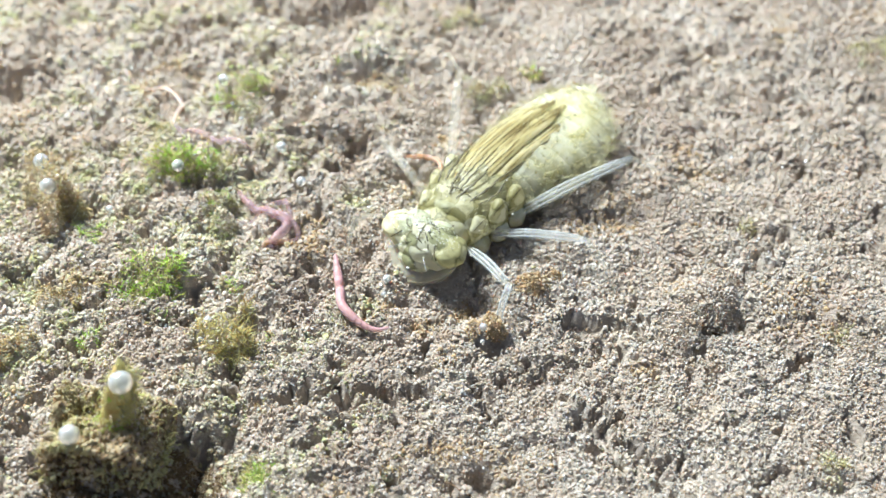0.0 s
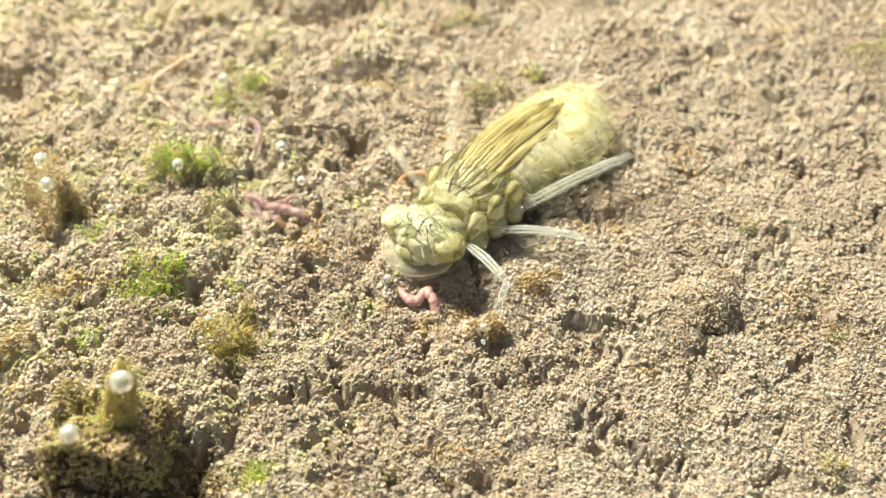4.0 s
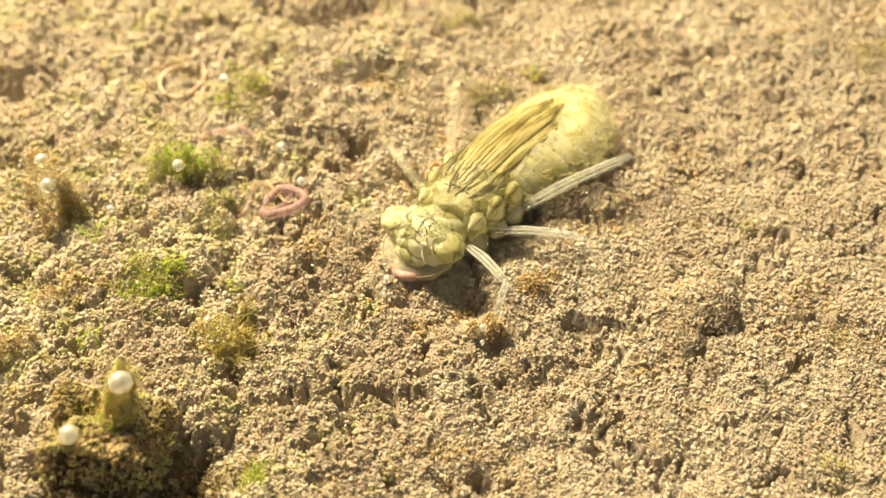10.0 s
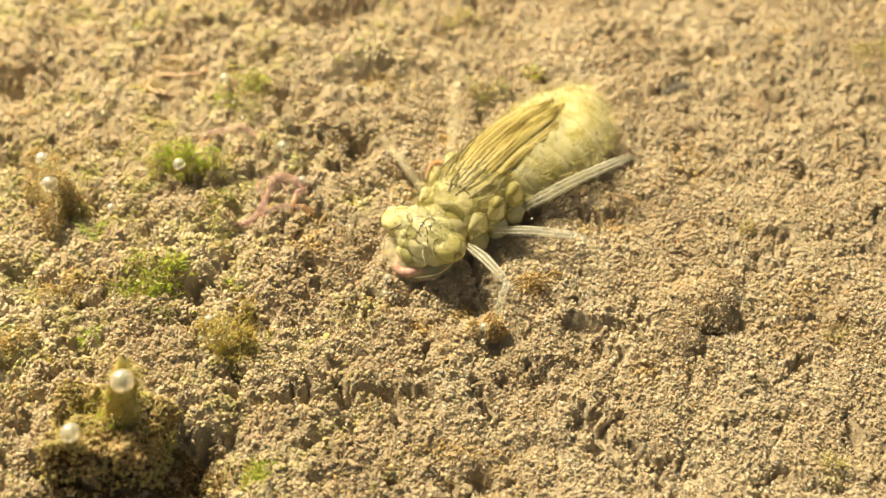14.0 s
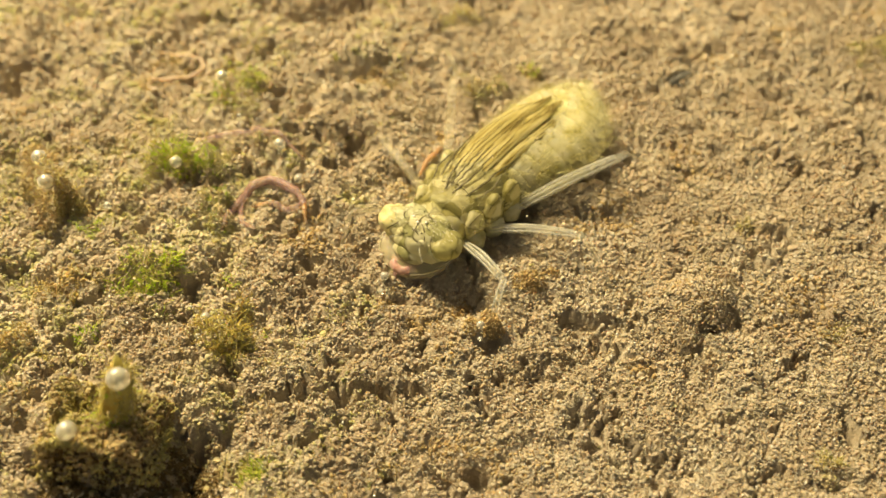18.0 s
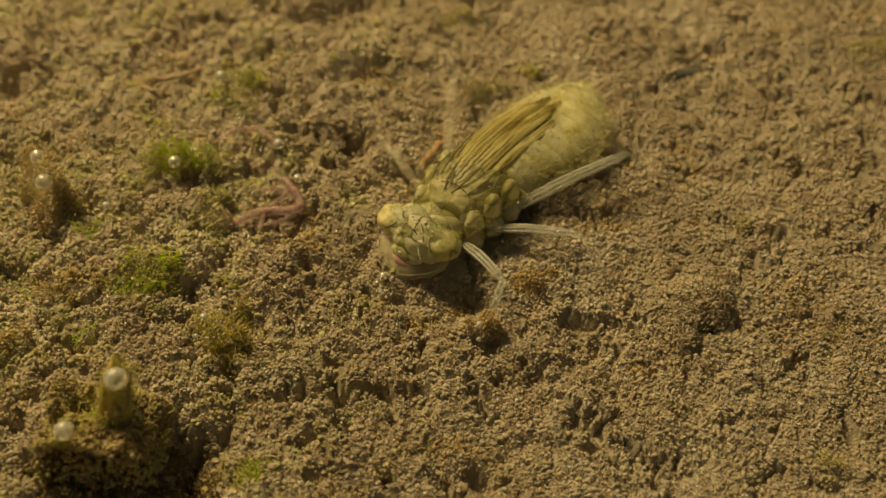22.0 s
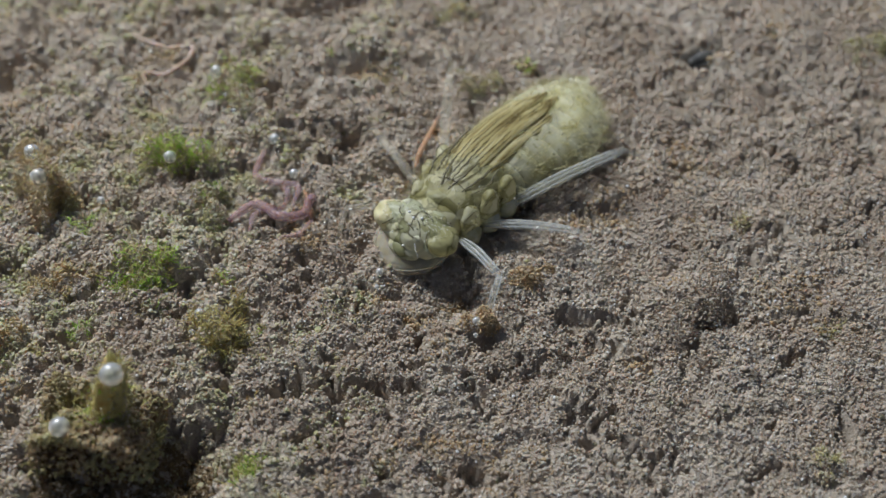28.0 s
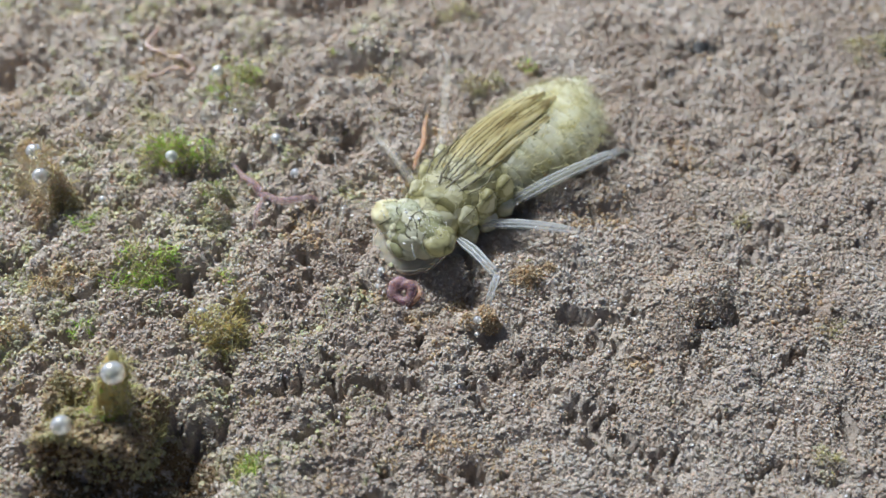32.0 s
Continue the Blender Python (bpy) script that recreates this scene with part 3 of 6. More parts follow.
# ---- algae tufts and mounds ----
def dome(r, rad, height, n, lo, hi):
    """Centres and radii of pellets heaped into an uneven, lobed mound."""
    k = 6
    lob = np.column_stack([r.normal(0, 0.48, k) * rad, r.normal(0, 0.48, k) * rad, r.uniform(0.32, 0.65, k) * rad, r.uniform(0.35, 0.95, k) * height])
    lob[0] = (0, 0, 0.75 * rad, height)
    w = r.integers(0, k, n)
    a, q = r.uniform(0, 2 * math.pi, n), np.sqrt(r.random(n)) * (1 + 0.35 * r.random(n) ** 6)
    h = lob[w, 3] * np.clip(1 - q ** 2.2, 0, 1) * r.random(n) ** 0.35
    return np.column_stack([lob[w, 0] + lob[w, 2] * q * np.cos(a), lob[w, 1] + lob[w, 2] * q * np.sin(a), h]), lo + (hi - lo) * r.random(n) ** 2


def strands(r, bases, length, thick, curl=0.6):
    """Fine curling threads, each from one of the bases, with a few longer ones."""
    out = []
    for p in bases:
        d = np.array([p[0] * 0.25, p[1] * 0.25, 1.0]) + r.normal(0, 0.55, 3)
        pts, step = [p], length * (0.25 + 0.9 * r.random() ** 2.5) / 4
        for _k in range(4):
            d = d / np.linalg.norm(d)
            p = p + d * step
            pts.append(p)
            d = d + r.normal(0, curl, 3)
        out.append(tube(pts, np.linspace(thick, thick * 0.5, 5), 3, caps=False))
    return joined(out)


def algae_tuft(x, y, rad, height, seed, mound_mat, strand_mats, label, pellets=90, hairs=160, length=1.2, name="algae_tuft", group=""):
    r = np.random.default_rng(seed)
    ob = thing(name, x, y, gz(x, y) + 0.1, label, "algae", r.uniform(0, 360), group)
    c, a = dome(r, rad * 1.1, height * 1.9, pellets * 18, 0.04, 0.11)
    k = pellets * 6
    v, f = joined([crumbs(c[:k] * (1, 1, 0.92), a[:k] * 1.35, seed), fluff(c[k:], a[k:], seed)])
    part("mound", mesh_from("mound", v, f, mound_mat), ob, "clump of algae-coated silt")
    top = c[np.argsort(c[:, 2])[len(c) // 3:]]
    for k, m in enumerate(strand_mats):
        near = top[np.argsort(np.hypot(top[:, 0] - rad * (0.3 - 0.5 * k), top[:, 1] - rad * 0.2) + r.normal(0, rad * 0.3, len(top)))]
        v, f = strands(r, near[r.integers(0, int(len(near) * 0.7), int(hairs * (0.8 if m is BROWN else 1.4)))], length * 1.1, 0.036)
        part("thread_tangle", mesh_from("thread_tangle", v, f, m), ob, "tangle of fine " + m.name.replace("_", " ") + " threads")
    return ob


algae_tuft(-18.8, 18.2, 3.0, 2.6, 101, MOSSY, [OLIVE, GREEN], "olive-green algae tuft on a silt mound topped by a bubble", 170, 170)
algae_tuft(-21.4, 7.0, 2.0, 2.3, 102, MOSSY, [GREEN, OLIVE], "bright green algae tuft with a bubble on top", 110, 340, 1.3)
algae_tuft(-18.9, 7.2, 1.4, 1.5, 103, MOSSY, [OLIVE], "small olive algae clump beside a green tuft", 70, 120)
algae_tuft(-18.6, 3.0, 2.0, 1.7, 104, MOSSY, [OLIVE, GREEN], "dark green knobbly algae clump on the silt", 150, 80, 0.6)
algae_tuft(-30.6, 3.0, 2.0, 3.3, 105, OCHRE, [BROWN, OLIVE, PALE_ALGA], "ochre-brown fluffy algae mound with a pale top", 260, 90, 1.1)
algae_tuft(-22.0, -5.6, 3.0, 1.7, 106, MOSSY, [GREEN, OLIVE], "wide low patch of bright green thread algae on silt", 200, 420, 1.2)
algae_tuft(-27.2, -6.3, 1.8, 1.3, 107, OCHRE, [BROWN], "low ochre algae clump on the silt", 90, 120, 0.8)
algae_tuft(-15.6, -11.0, 2.0, 1.7, 108, MOSSY, [OLIVE, BROWN], "yellowish olive algae tuft with a bubble beside it", 120, 320, 1.3)
algae_tuft(-11.4, -21.3, 2.0, 0.5, 109, MOSSY, [OLIVE, GREEN], "low green thread algae on the silt", 50, 260, 1.0)
algae_tuft(-30.8, -12.3, 1.7, 1.4, 110, OCHRE, [BROWN], "small ochre algae clump on the silt", 80, 140, 0.9)
algae_tuft(-34.5, 9.0, 2.2, 1.5, 111, OCHRE, [BROWN], "low rusty algae mound with a bubble on it", 90, 150, 0.8)
algae_tuft(3.3, 18.9, 1.6, 1.1, 112, MOSSY, [OLIVE], "small olive algae clump behind a larva", 70, 120, 0.8)
algae_tuft(-28.6, 0.2, 1.2, 0.9, 113, MOSSY, [GREEN], "tiny green algae tuft on the silt", 40, 110, 0.8)
algae_tuft(-25.0, -10.4, 1.0, 0.7, 114, MOSSY, [GREEN], "tiny green algae tuft beside a larger tuft", 30, 90, 0.9)
algae_tuft(2.1, 32.3, 2.4, 1.0, 115, MOSSY, [OLIVE], "faint olive algae patch on the far silt", 80, 130, 0.9)
algae_tuft(43.0, 27.0, 2.4, 0.9, 116, MOSSY, [OLIVE], "faint olive algae patch on the far silt", 80, 130, 0.9)
algae_tuft(-27.4, 11.6, 1.8, 0.8, 117, MOSSY, [OLIVE], "small olive algae clump on the silt", 70, 110, 0.7)
algae_tuft(-24.9, 13.0, 2.0, 0.9, 118, MOSSY, [OLIVE], "small olive algae clump on the silt", 80, 90, 0.6)
algae_tuft(29.0, -9.4, 1.8, 0.8, 119, MOSSY, [OLIVE], "small olive algae clump on the silt", 80, 90, 0.6)

r_t = np.random.default_rng(90)
for k in range(26):
    ty = r_t.uniform(-23, 24)
    tx = r_t.uniform(-31 - 0.2 * ty, -9) if k < 20 else r_t.uniform(-8, 30)
    algae_tuft(tx, ty, r_t.uniform(0.5, 1.1), r_t.uniform(0.4, 0.9), 200 + k, MOSSY if k % 3 else OCHRE, [(GREEN, OLIVE, BROWN)[k % 3]], "tiny sprig of thread algae on the silt", 22, 34, r_t.uniform(0.5, 1.0), group="tiny algae sprigs")

# the tall tuft on a torn-up block of silt
r = np.random.default_rng(130)
BX, BY = -21.3, -19.6
tall = thing("algae_tuft", BX, BY, gz(BX, BY) - 0.3, "tall olive algae tuft with bubbles on a dark block of silt", "algae")
n = 9000
bx, by = r.uniform(-3.7, 3.7, n), r.uniform(-2.9, 2.9, n)
edge = np.maximum(np.abs(bx) / 3.7, np.abs(by) / 2.9)
top = np.clip(5 * (1.02 - edge + 0.12 * (vnoise(bx, by, 1.6, 43) - 0.5)), 0, 1) * (3.7 - 0.2 * bx) * (0.75 + 0.5 * vnoise(bx, by, 1.1, 41))
cc = np.column_stack([bx, by, top * r.random(n) ** 0.25])
# the side that faces the camera is undercut, so that it looks dark
under = (by < -0.2 - 0.5 * np.sin(bx * 1.3)) & (cc[:, 2] < 0.82 * top)
cc[under, 1] += 1.1
cc = cc[~under]
v, f = joined([crumbs(cc[:3200], r.uniform(0.07, 0.17, 3200), 131), fluff(cc[3200:], r.uniform(0.04, 0.11, len(cc) - 3200), 131)])
part("silt_block", mesh_from("silt_block", v, f, BLOCK), tall, "crumbly ochre block of silt, darkened partly for the tuft's shade")
# near-black crumbs laid where the block's front and right side lie in shade
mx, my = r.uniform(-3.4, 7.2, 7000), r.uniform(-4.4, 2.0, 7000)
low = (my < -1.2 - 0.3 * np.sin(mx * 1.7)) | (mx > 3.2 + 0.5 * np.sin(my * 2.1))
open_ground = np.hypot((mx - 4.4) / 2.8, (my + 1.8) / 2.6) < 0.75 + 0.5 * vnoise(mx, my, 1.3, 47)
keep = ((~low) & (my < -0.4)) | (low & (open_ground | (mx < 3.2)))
shade_grains = np.column_stack([mx, my, np.where(low, silt_top(BX + mx, BY + my) - gz(BX, BY) + 0.36, r.uniform(0, 2.8, 7000))])[keep]
v, f = fluff(shade_grains, r.uniform(0.08, 0.22, len(shade_grains)), 132)
part("shade_dark_underside", mesh_from("shade_dark_underside", v, f, SHADE_SILT, False), tall, "dark brown silt with the shade of the undercut and hollow in its colour")
v, f = strands(r, cc[r.integers(0, len(cc), 500)], 1.1, 0.032)
part("thread_tangle", mesh_from("thread_tangle", v, f, OLIVE), tall, "tangle of olive threads")
v, f = strands(r, cc[np.argsort(np.hypot(cc[:, 0] - 0.3, cc[:, 1] - 0.8))][r.integers(0, 1800, 200)], 1.3, 0.032)
part("thread_tangle", mesh_from("thread_tangle", v, f, GREEN), tall, "tangle of bright green threads")
for k in range(5):
    a = r.uniform(-0.45, 0.45, 2)
    line = smooth_line([(0.6 + a[0], 0.5 + a[1], 2.2), (1.1 + a[0], 0.8 + a[1], 4.0), (1.7 + a[1] * 0.7, 1.0 + a[0] * 0.7, 6.4), (2.15 + a[0] * 0.6, 1.2, 8.3 - 0.5 * k)], 14)
    v, f = tube(line, np.array([0.85, 0.82, 0.78, 0.72, 0.7, 0.66, 0.62, 0.6, 0.55, 0.5, 0.44, 0.36, 0.27, 0.12]) * r.uniform(0.85, 1.15), 9)
    v = v + r.normal(0, 0.07, v.shape)
    part("stalk", mesh_from("stalk", v, tri(f), [OLIVE, BROWN, OLIVE, GREEN, OLIVE][k]), tall, "slimy olive stalk of algae")
n = 2300
hz = r.uniform(2.2, 7.4, n)
sp = np.interp(hz, [2.2, 3.8, 5.0, 7.4], [1.5, 0.9, 0.62, 0.38])
cc = np.column_stack([0.1 + 0.26 * hz + r.normal(0, 1, n) * sp * 0.8, 0.2 + 0.12 * hz + r.normal(0, 1, n) * sp * 0.7, hz])
v, f = fluff(cc, r.uniform(0.04, 0.11, n), 133)
part("silt_coat", mesh_from("silt_coat", v, f, MOSSY, False), tall, "crumbs of silt caught on the stalk")
hair = []
for p in cc[::4]:
    d = r.normal(0, 1, 3)
    hair.append(tube([p, p + d * 0.25, p + d * 0.45 + r.normal(0, 0.15, 3)], [0.03, 0.028, 0.015], 3, caps=False))
v, f = joined(hair)
part("thread_fringe", mesh_from("thread_fringe", v, f, OLIVE), tall, "fringe of fine olive threads")


def crumb_mound(x, y, rad, h, seed, mat, label, n=90, name="silt_mound"):
    r = np.random.default_rng(seed)
    ob = thing(name, x, y, gz(x, y) + 0.05, label, "silt mound")
    c, a = dome(r, rad, h * 1.5, n * 10, 0.04, 0.11)
    k = n * 4
    v, f = joined([crumbs(c[:k] * (1, 1, 0.92), a[:k] * 1.35, seed), fluff(c[k:], a[k:], seed)])
    part("mound", mesh_from("mound", v, f, mat), ob)


crumb_mound(6.9, -4.9, 1.8, 1.2, 141, RUSTY, "reddish-brown crumbly silt mound beside a larva's leg", 150)
crumb_mound(-4.6, -7.4, 1.7, 0.7, 154, RUSTY, "low reddish-brown crumbs of silt under a larva's mouth", 110)
crumb_mound(-1.6, -9.0, 1.5, 0.7, 155, RUSTY, "low reddish-brown crumbs of silt under a larva's mouth", 100)
crumb_mound(1.2, -7.0, 2.2, 0.7, 156, RUSTY, "loose brown crumbs of silt in a hollow under a larva", 150)
crumb_mound(3.5, -9.6, 1.2, 1.2, 142, RUSTY, "small brown crumbly silt mound at a larva's foot", 90)
crumb_mound(19.2, -7.0, 2.6, 1.5, 143, PELLETS, "rough grey-brown silt mound with debris", 170)
crumb_mound(-12.2, 10.2, 2.4, 1.3, 144, PELLETS, "knobbly tan silt mound beside a bubble", 160)
crumb_mound(-9.6, 11.6, 1.6, 1.2, 145, PELLETS, "knobbly tan silt mound beside a bubble", 100)
crumb_mound(-5.8, 21.2, 3.2, 1.3, 146, OCHRE, "rusty silt ridge on the far bottom", 200)
crumb_mound(-13.6, -3.6, 2.8, 1.2, 147, PELLETS, "knobbly olive-tan silt mound", 190)
crumb_mound(8.5, -10.6, 1.4, 0.8, 148, PELLETS, "knobbly tan silt mound", 80)
crumb_mound(20.6, 2.2, 2.0, 0.5, 149, RUSTY, "low rusty silt patch beside a thin leg", 90)
crumb_mound(-26.5, 23.5, 3.0, 1.2, 150, OCHRE, "low rusty silt mound on the far bottom", 170)
crumb_mound(-34.0, 31.0, 4.0, 1.3, 151, PELLETS, "low tan silt mound on the far bottom", 200)
crumb_mound(17.5, 19.0, 2.2, 0.9, 152, PELLETS, "low tan silt mound behind a larva", 140)
crumb_mound(29.5, -12.0, 2.4, 0.7, 153, PELLETS, "low tan silt mound with dark debris", 140)


# ---- plant fibres lying on the silt ----
def fibre(x, y, length, turn, seed, thick=0.05):
    r = np.random.default_rng(seed)
    c, s = math.cos(turn), math.sin(turn)
    line = smooth_line([(k * length / 3 * c + r.normal(0, 0.12), k * length / 3 * s + r.normal(0, 0.12), r.uniform(0, 0.25)) for k in range(4)], 9)
    v, f = tube(line, np.linspace(thick, thick * 0.6, 9), 5)
    ob = new("plant_fibre", mesh_from("plant_fibre", v, tri(f), TWIG))
    ob.matrix_basis = pose(x * MM, y * MM, (gz(x, y) + 0.25) * MM)
    tagged(ob, "thin brown plant fibre lying on the silt", "plant debris", "fibres on the silt")


for k in range(46):
    fx, fy = spread(1, 300 + k)[0]
    fibre(fx, fy, 0.7 + 1.6 * random.random(), random.uniform(0, 3.1), 400 + k, 0.03 + 0.03 * random.random())
fibre(16.2, -7.2, 2.2, 0.6, 471, 0.09)
fibre(17.6, -8.0, 1.8, 2.2, 472, 0.1)
fibre(20.0, -8.4, 2.4, 0.1, 473, 0.09)
fibre(28.2, -10.4, 2.6, -0.4, 474, 0.09)


# ---- gas bubbles ----
def bubble(x, y, z, r, label):
    v, f = ICO[3]
    ob = new("gas_bubble", mesh_from("gas_bubble", v * r, f, BUBBLE))
    ob.matrix_basis = pose(x * MM, (y - 0.55) * MM, (z + 0.6) * MM)
    tagged(ob, label, "bubble", "bubbles on the bottom")


bubble(-19.65, 17.87, 3.69, 0.53, "silvery gas bubble on an olive algae tuft")
bubble(-21.45, 5.95, 3.70, 0.51, "silvery gas bubble on a green algae tuft")
bubble(-30.72, 2.59, 4.51, 0.64, "milky gas bubble on an ochre algae mound")
bubble(-13.67, 9.81, 2.42, 0.49, "silvery gas bubble on knobbly silt")
bubble(-11.72, 6.16, 1.76, 0.42, "silvery gas bubble on the silt")
bubble(-16.80, -8.86, 1.65, 0.41, "silvery gas bubble beside an olive tuft")
bubble(-17.12, -10.43, 1.51, 0.22, "tiny gas bubble beside an olive tuft")
bubble(-4.21, -4.76, 1.63, 0.34, "clear gas bubble on the silt under a larva's chin")
bubble(-4.38, -6.07, 1.37, 0.24, "tiny clear gas bubble on the silt")
bubble(2.79, -9.64, 1.81, 0.32, "clear gas bubble at a larva's foot")
bubble(2.73, -10.63, 1.44, 0.19, "tiny clear gas bubble at a larva's foot")
bubble(-19.0, -19.20, 8.20, 0.72, "large milky gas bubble on a tall algae tuft")
bubble(-22.2, -21.10, 5.65, 0.62, "milky gas bubble on a block of silt")
bubble(-33.18, 7.49, 2.91, 0.64, "milky gas bubble on a rusty mound")
bubble(-26.90, 3.33, 1.30, 0.36, "small gas bubble on the silt")
bubble(-8.92, 11.70, 0.71, 0.36, "small gas bubble on knobbly silt")
bubble(34.40, 8.98, 0.60, 0.17, "tiny glinting gas bubble on the far silt")
bubble(27.77, -4.48, 1.27, 0.19, "tiny glinting gas bubble on the silt")
bubble(-17.33, 12.40, 3.46, 0.21, "tiny gas bubble in an olive algae tuft")
bubble(-18.49, 14.91, 3.23, 0.17, "tiny gas bubble in an olive algae tuft")


# ---- the dragonfly larva ----
def loft(ys, zc, w, h, sides=28, power=1.0, xc=None, caps=True):
    """A body along y: centre heights, half widths and half heights."""
    a = np.linspace(0, 2 * math.pi, sides, endpoint=False)
    ca, sa = np.cos(a), np.sin(a)
    ca, sa = np.sign(ca) * np.abs(ca) ** power, np.sign(sa) * np.abs(sa) ** power
    ys, zc, w, h = (np.asarray(q, float) for q in (ys, zc, w, h))
    xc = np.zeros(len(ys)) if xc is None else np.asarray(xc, float)
    v = np.stack([xc[:, None] + w[:, None] * ca, ys[:, None] + 0 * ca, zc[:, None] + h[:, None] * sa], -1).reshape(-1, 3)
    n = len(ys)
    i, j = np.meshgrid(np.arange(n - 1), np.arange(sides), indexing="ij")
    k = (j + 1) % sides
    f = np.stack([i * sides + j, i * sides + k, (i + 1) * sides + k, (i + 1) * sides + j], -1).reshape(-1, 4)
    if not caps:
        return v, tri(f)
    v = np.concatenate([v, [(xc[0], ys[0], zc[0]), (xc[-1], ys[-1], zc[-1])]])
    e, j = n * sides, np.arange(sides)
    k = (j + 1) % sides
    f = np.concatenate([f, np.stack([np.full(sides, e), k, j, j], -1), np.stack([np.full(sides, e + 1), (n - 1) * sides + j, (n - 1) * sides + k, (n - 1) * sides + k], -1)])
    return v, tri(f)


NX, NY, NTURN = 3.7, 4.8, 143.13
nymph = thing("dragonfly_larva", NX, NY, 0.0, "pale yellow-green translucent dragonfly larva standing on the silt", "insect larva", NTURN)



def wrinkled(v, amount, wave):
    """Small uneven folds and dents in a surface."""
    out = v.copy()
    for k, (a, b, c) in enumerate(((1.0, 0.7, -0.4), (-0.6, 1.0, 0.8), (0.5, -0.9, 1.0), (2.1, 1.3, 0.6), (-1.2, 1.9, 2.2))):
        h = np.sin((v @ (a, b, c)) * wave + k * 1.7 + 1.3 * np.sin((v @ (c, a, b)) * wave * 0.8 + k))
        out = out + amount * h[:, None] * np.roll((0.8, 0.5, 0.7), k) / (1 + k // 3)
    return out


# abdomen: body profile from base to tail
AY = [2.5, 0, -3, -6, -9, -12, -14.5, -16.2, -17.0]
AW = [2.9, 3.5, 4.2, 4.65, 4.6, 3.8, 2.3, 1.0, 0.4]
AH = [2.1, 2.3, 2.5, 2.5, 2.3, 1.9, 1.2, 0.6, 0.3]
AZ = [2.9, 2.9, 2.9, 2.9, 2.9, 2.8, 2.7, 2.8, 2.9]
AX = [0, -0.3, -0.8, -1.1, -1.1, -0.8, -0.2, 0.2, 0.3]


def prof(y, vals):
    return np.interp(-np.asarray(y, float), [-q for q in AY], vals)


cuts = [2.5, 1.2, -0.4, -2.2, -4.2, -6.3, -8.4, -10.4, -12.2, -13.8, -15.2]
for a, b in zip(cuts, cuts[1:]):
    ys = np.array([a + 0.15, a, a - 0.25 * (a - b), a - 0.6 * (a - b), b + 0.12, b - 0.05])
    swell = np.array([0.88, 0.97, 0.99, 1.01, 1.02, 0.99])
    v, f = loft(ys, prof(ys, AZ), prof(ys, AW) * swell, prof(ys, AH) * swell, 34, 0.9, prof(ys, AX), caps=False)
    v[:, 2] += 0.10 * np.exp(-(v[:, 0] / 0.5) ** 2) * (v[:, 2] > 3)
    part("abdomen_segment", mesh_from("abdomen_segment", wrinkled(v, 0.05, 2.4), f, ABDOMEN), nymph)
    # the pointed rear corner of the segment on each flank
    for s in (-1, 1):
        w = float(prof(b, AW))
        p = [(float(prof(b, AX)) + s * w * 0.92, b + 0.7, float(prof(b, AZ)) - 0.35), (float(prof(b, AX)) + s * (w + 0.16), b - 0.1, float(prof(b, AZ)) - 0.42), (float(prof(b, AX)) + s * (w + 0.1), b - 0.5, float(prof(b, AZ)) - 0.42)]
        tv, tf = tube(p, [0.34, 0.2, 0.03], 6)
        part("side_spine", mesh_from("side_spine", tv, tri(tf), ABDOMEN), nymph)
ys = np.linspace(2.0, -14.8, 26)
v, f = loft(ys, prof(ys, AZ), prof(ys, AW) * 0.62, prof(ys, AH) * 0.68, 24, 0.95, prof(ys, AX))
part("gut", mesh_from("gut", wrinkled(v, 0.12, 1.9), f, GUT), nymph, "yellow-olive gut seen through the skin")
for s, ln in ((-0.5, 1.6), (0.0, 1.9), (0.5, 1.6)):
    p = [(0.15 + s * 0.6, -14.9, 2.75), (0.25 + s * 0.9, -16.0, 2.85), (0.3 + s * 0.7, -15.4 - ln, 2.95)]
    tv, tf = tube(p, [0.55, 0.36, 0.03], 8)
    part("tail_spine", mesh_from("tail_spine", tv, tri(tf), ABDOMEN), nymph, "pointed yellowish tail spine")

ys = np.linspace(6.2, 0.4, 16)
u = (6.2 - ys) / 5.8
v, f = loft(ys, 3.0 + 0.3 * u, 2.3 + 0.9 * np.sin(np.clip(u * 1.5, 0, 1) * 1.57) - 0.2 * u, 1.9 + 0.5 * np.sin(u * 2.6), 36, 0.92)
v = v + 0.06 * np.sin(v[:, [1]] * 4.2) * np.array([1, 0, 0.6])
part("thorax", mesh_from("thorax", wrinkled(v, 0.09, 2.6), f, THORAX), nymph, "mottled olive-brown thorax")
ys = np.array([8.0, 7.8, 7.3, 6.8, 6.2, 5.9])
v, f = loft(ys, [3.2, 3.2, 3.25, 3.25, 3.2, 3.1], [1.4, 1.7, 1.95, 2.1, 2.2, 2.1], [0.8, 1.0, 1.15, 1.25, 1.4, 1.4], 30)
part("pronotum", mesh_from("pronotum", wrinkled(v, 0.07, 2.8), f, THORAX), nymph, "mottled collar behind the head")
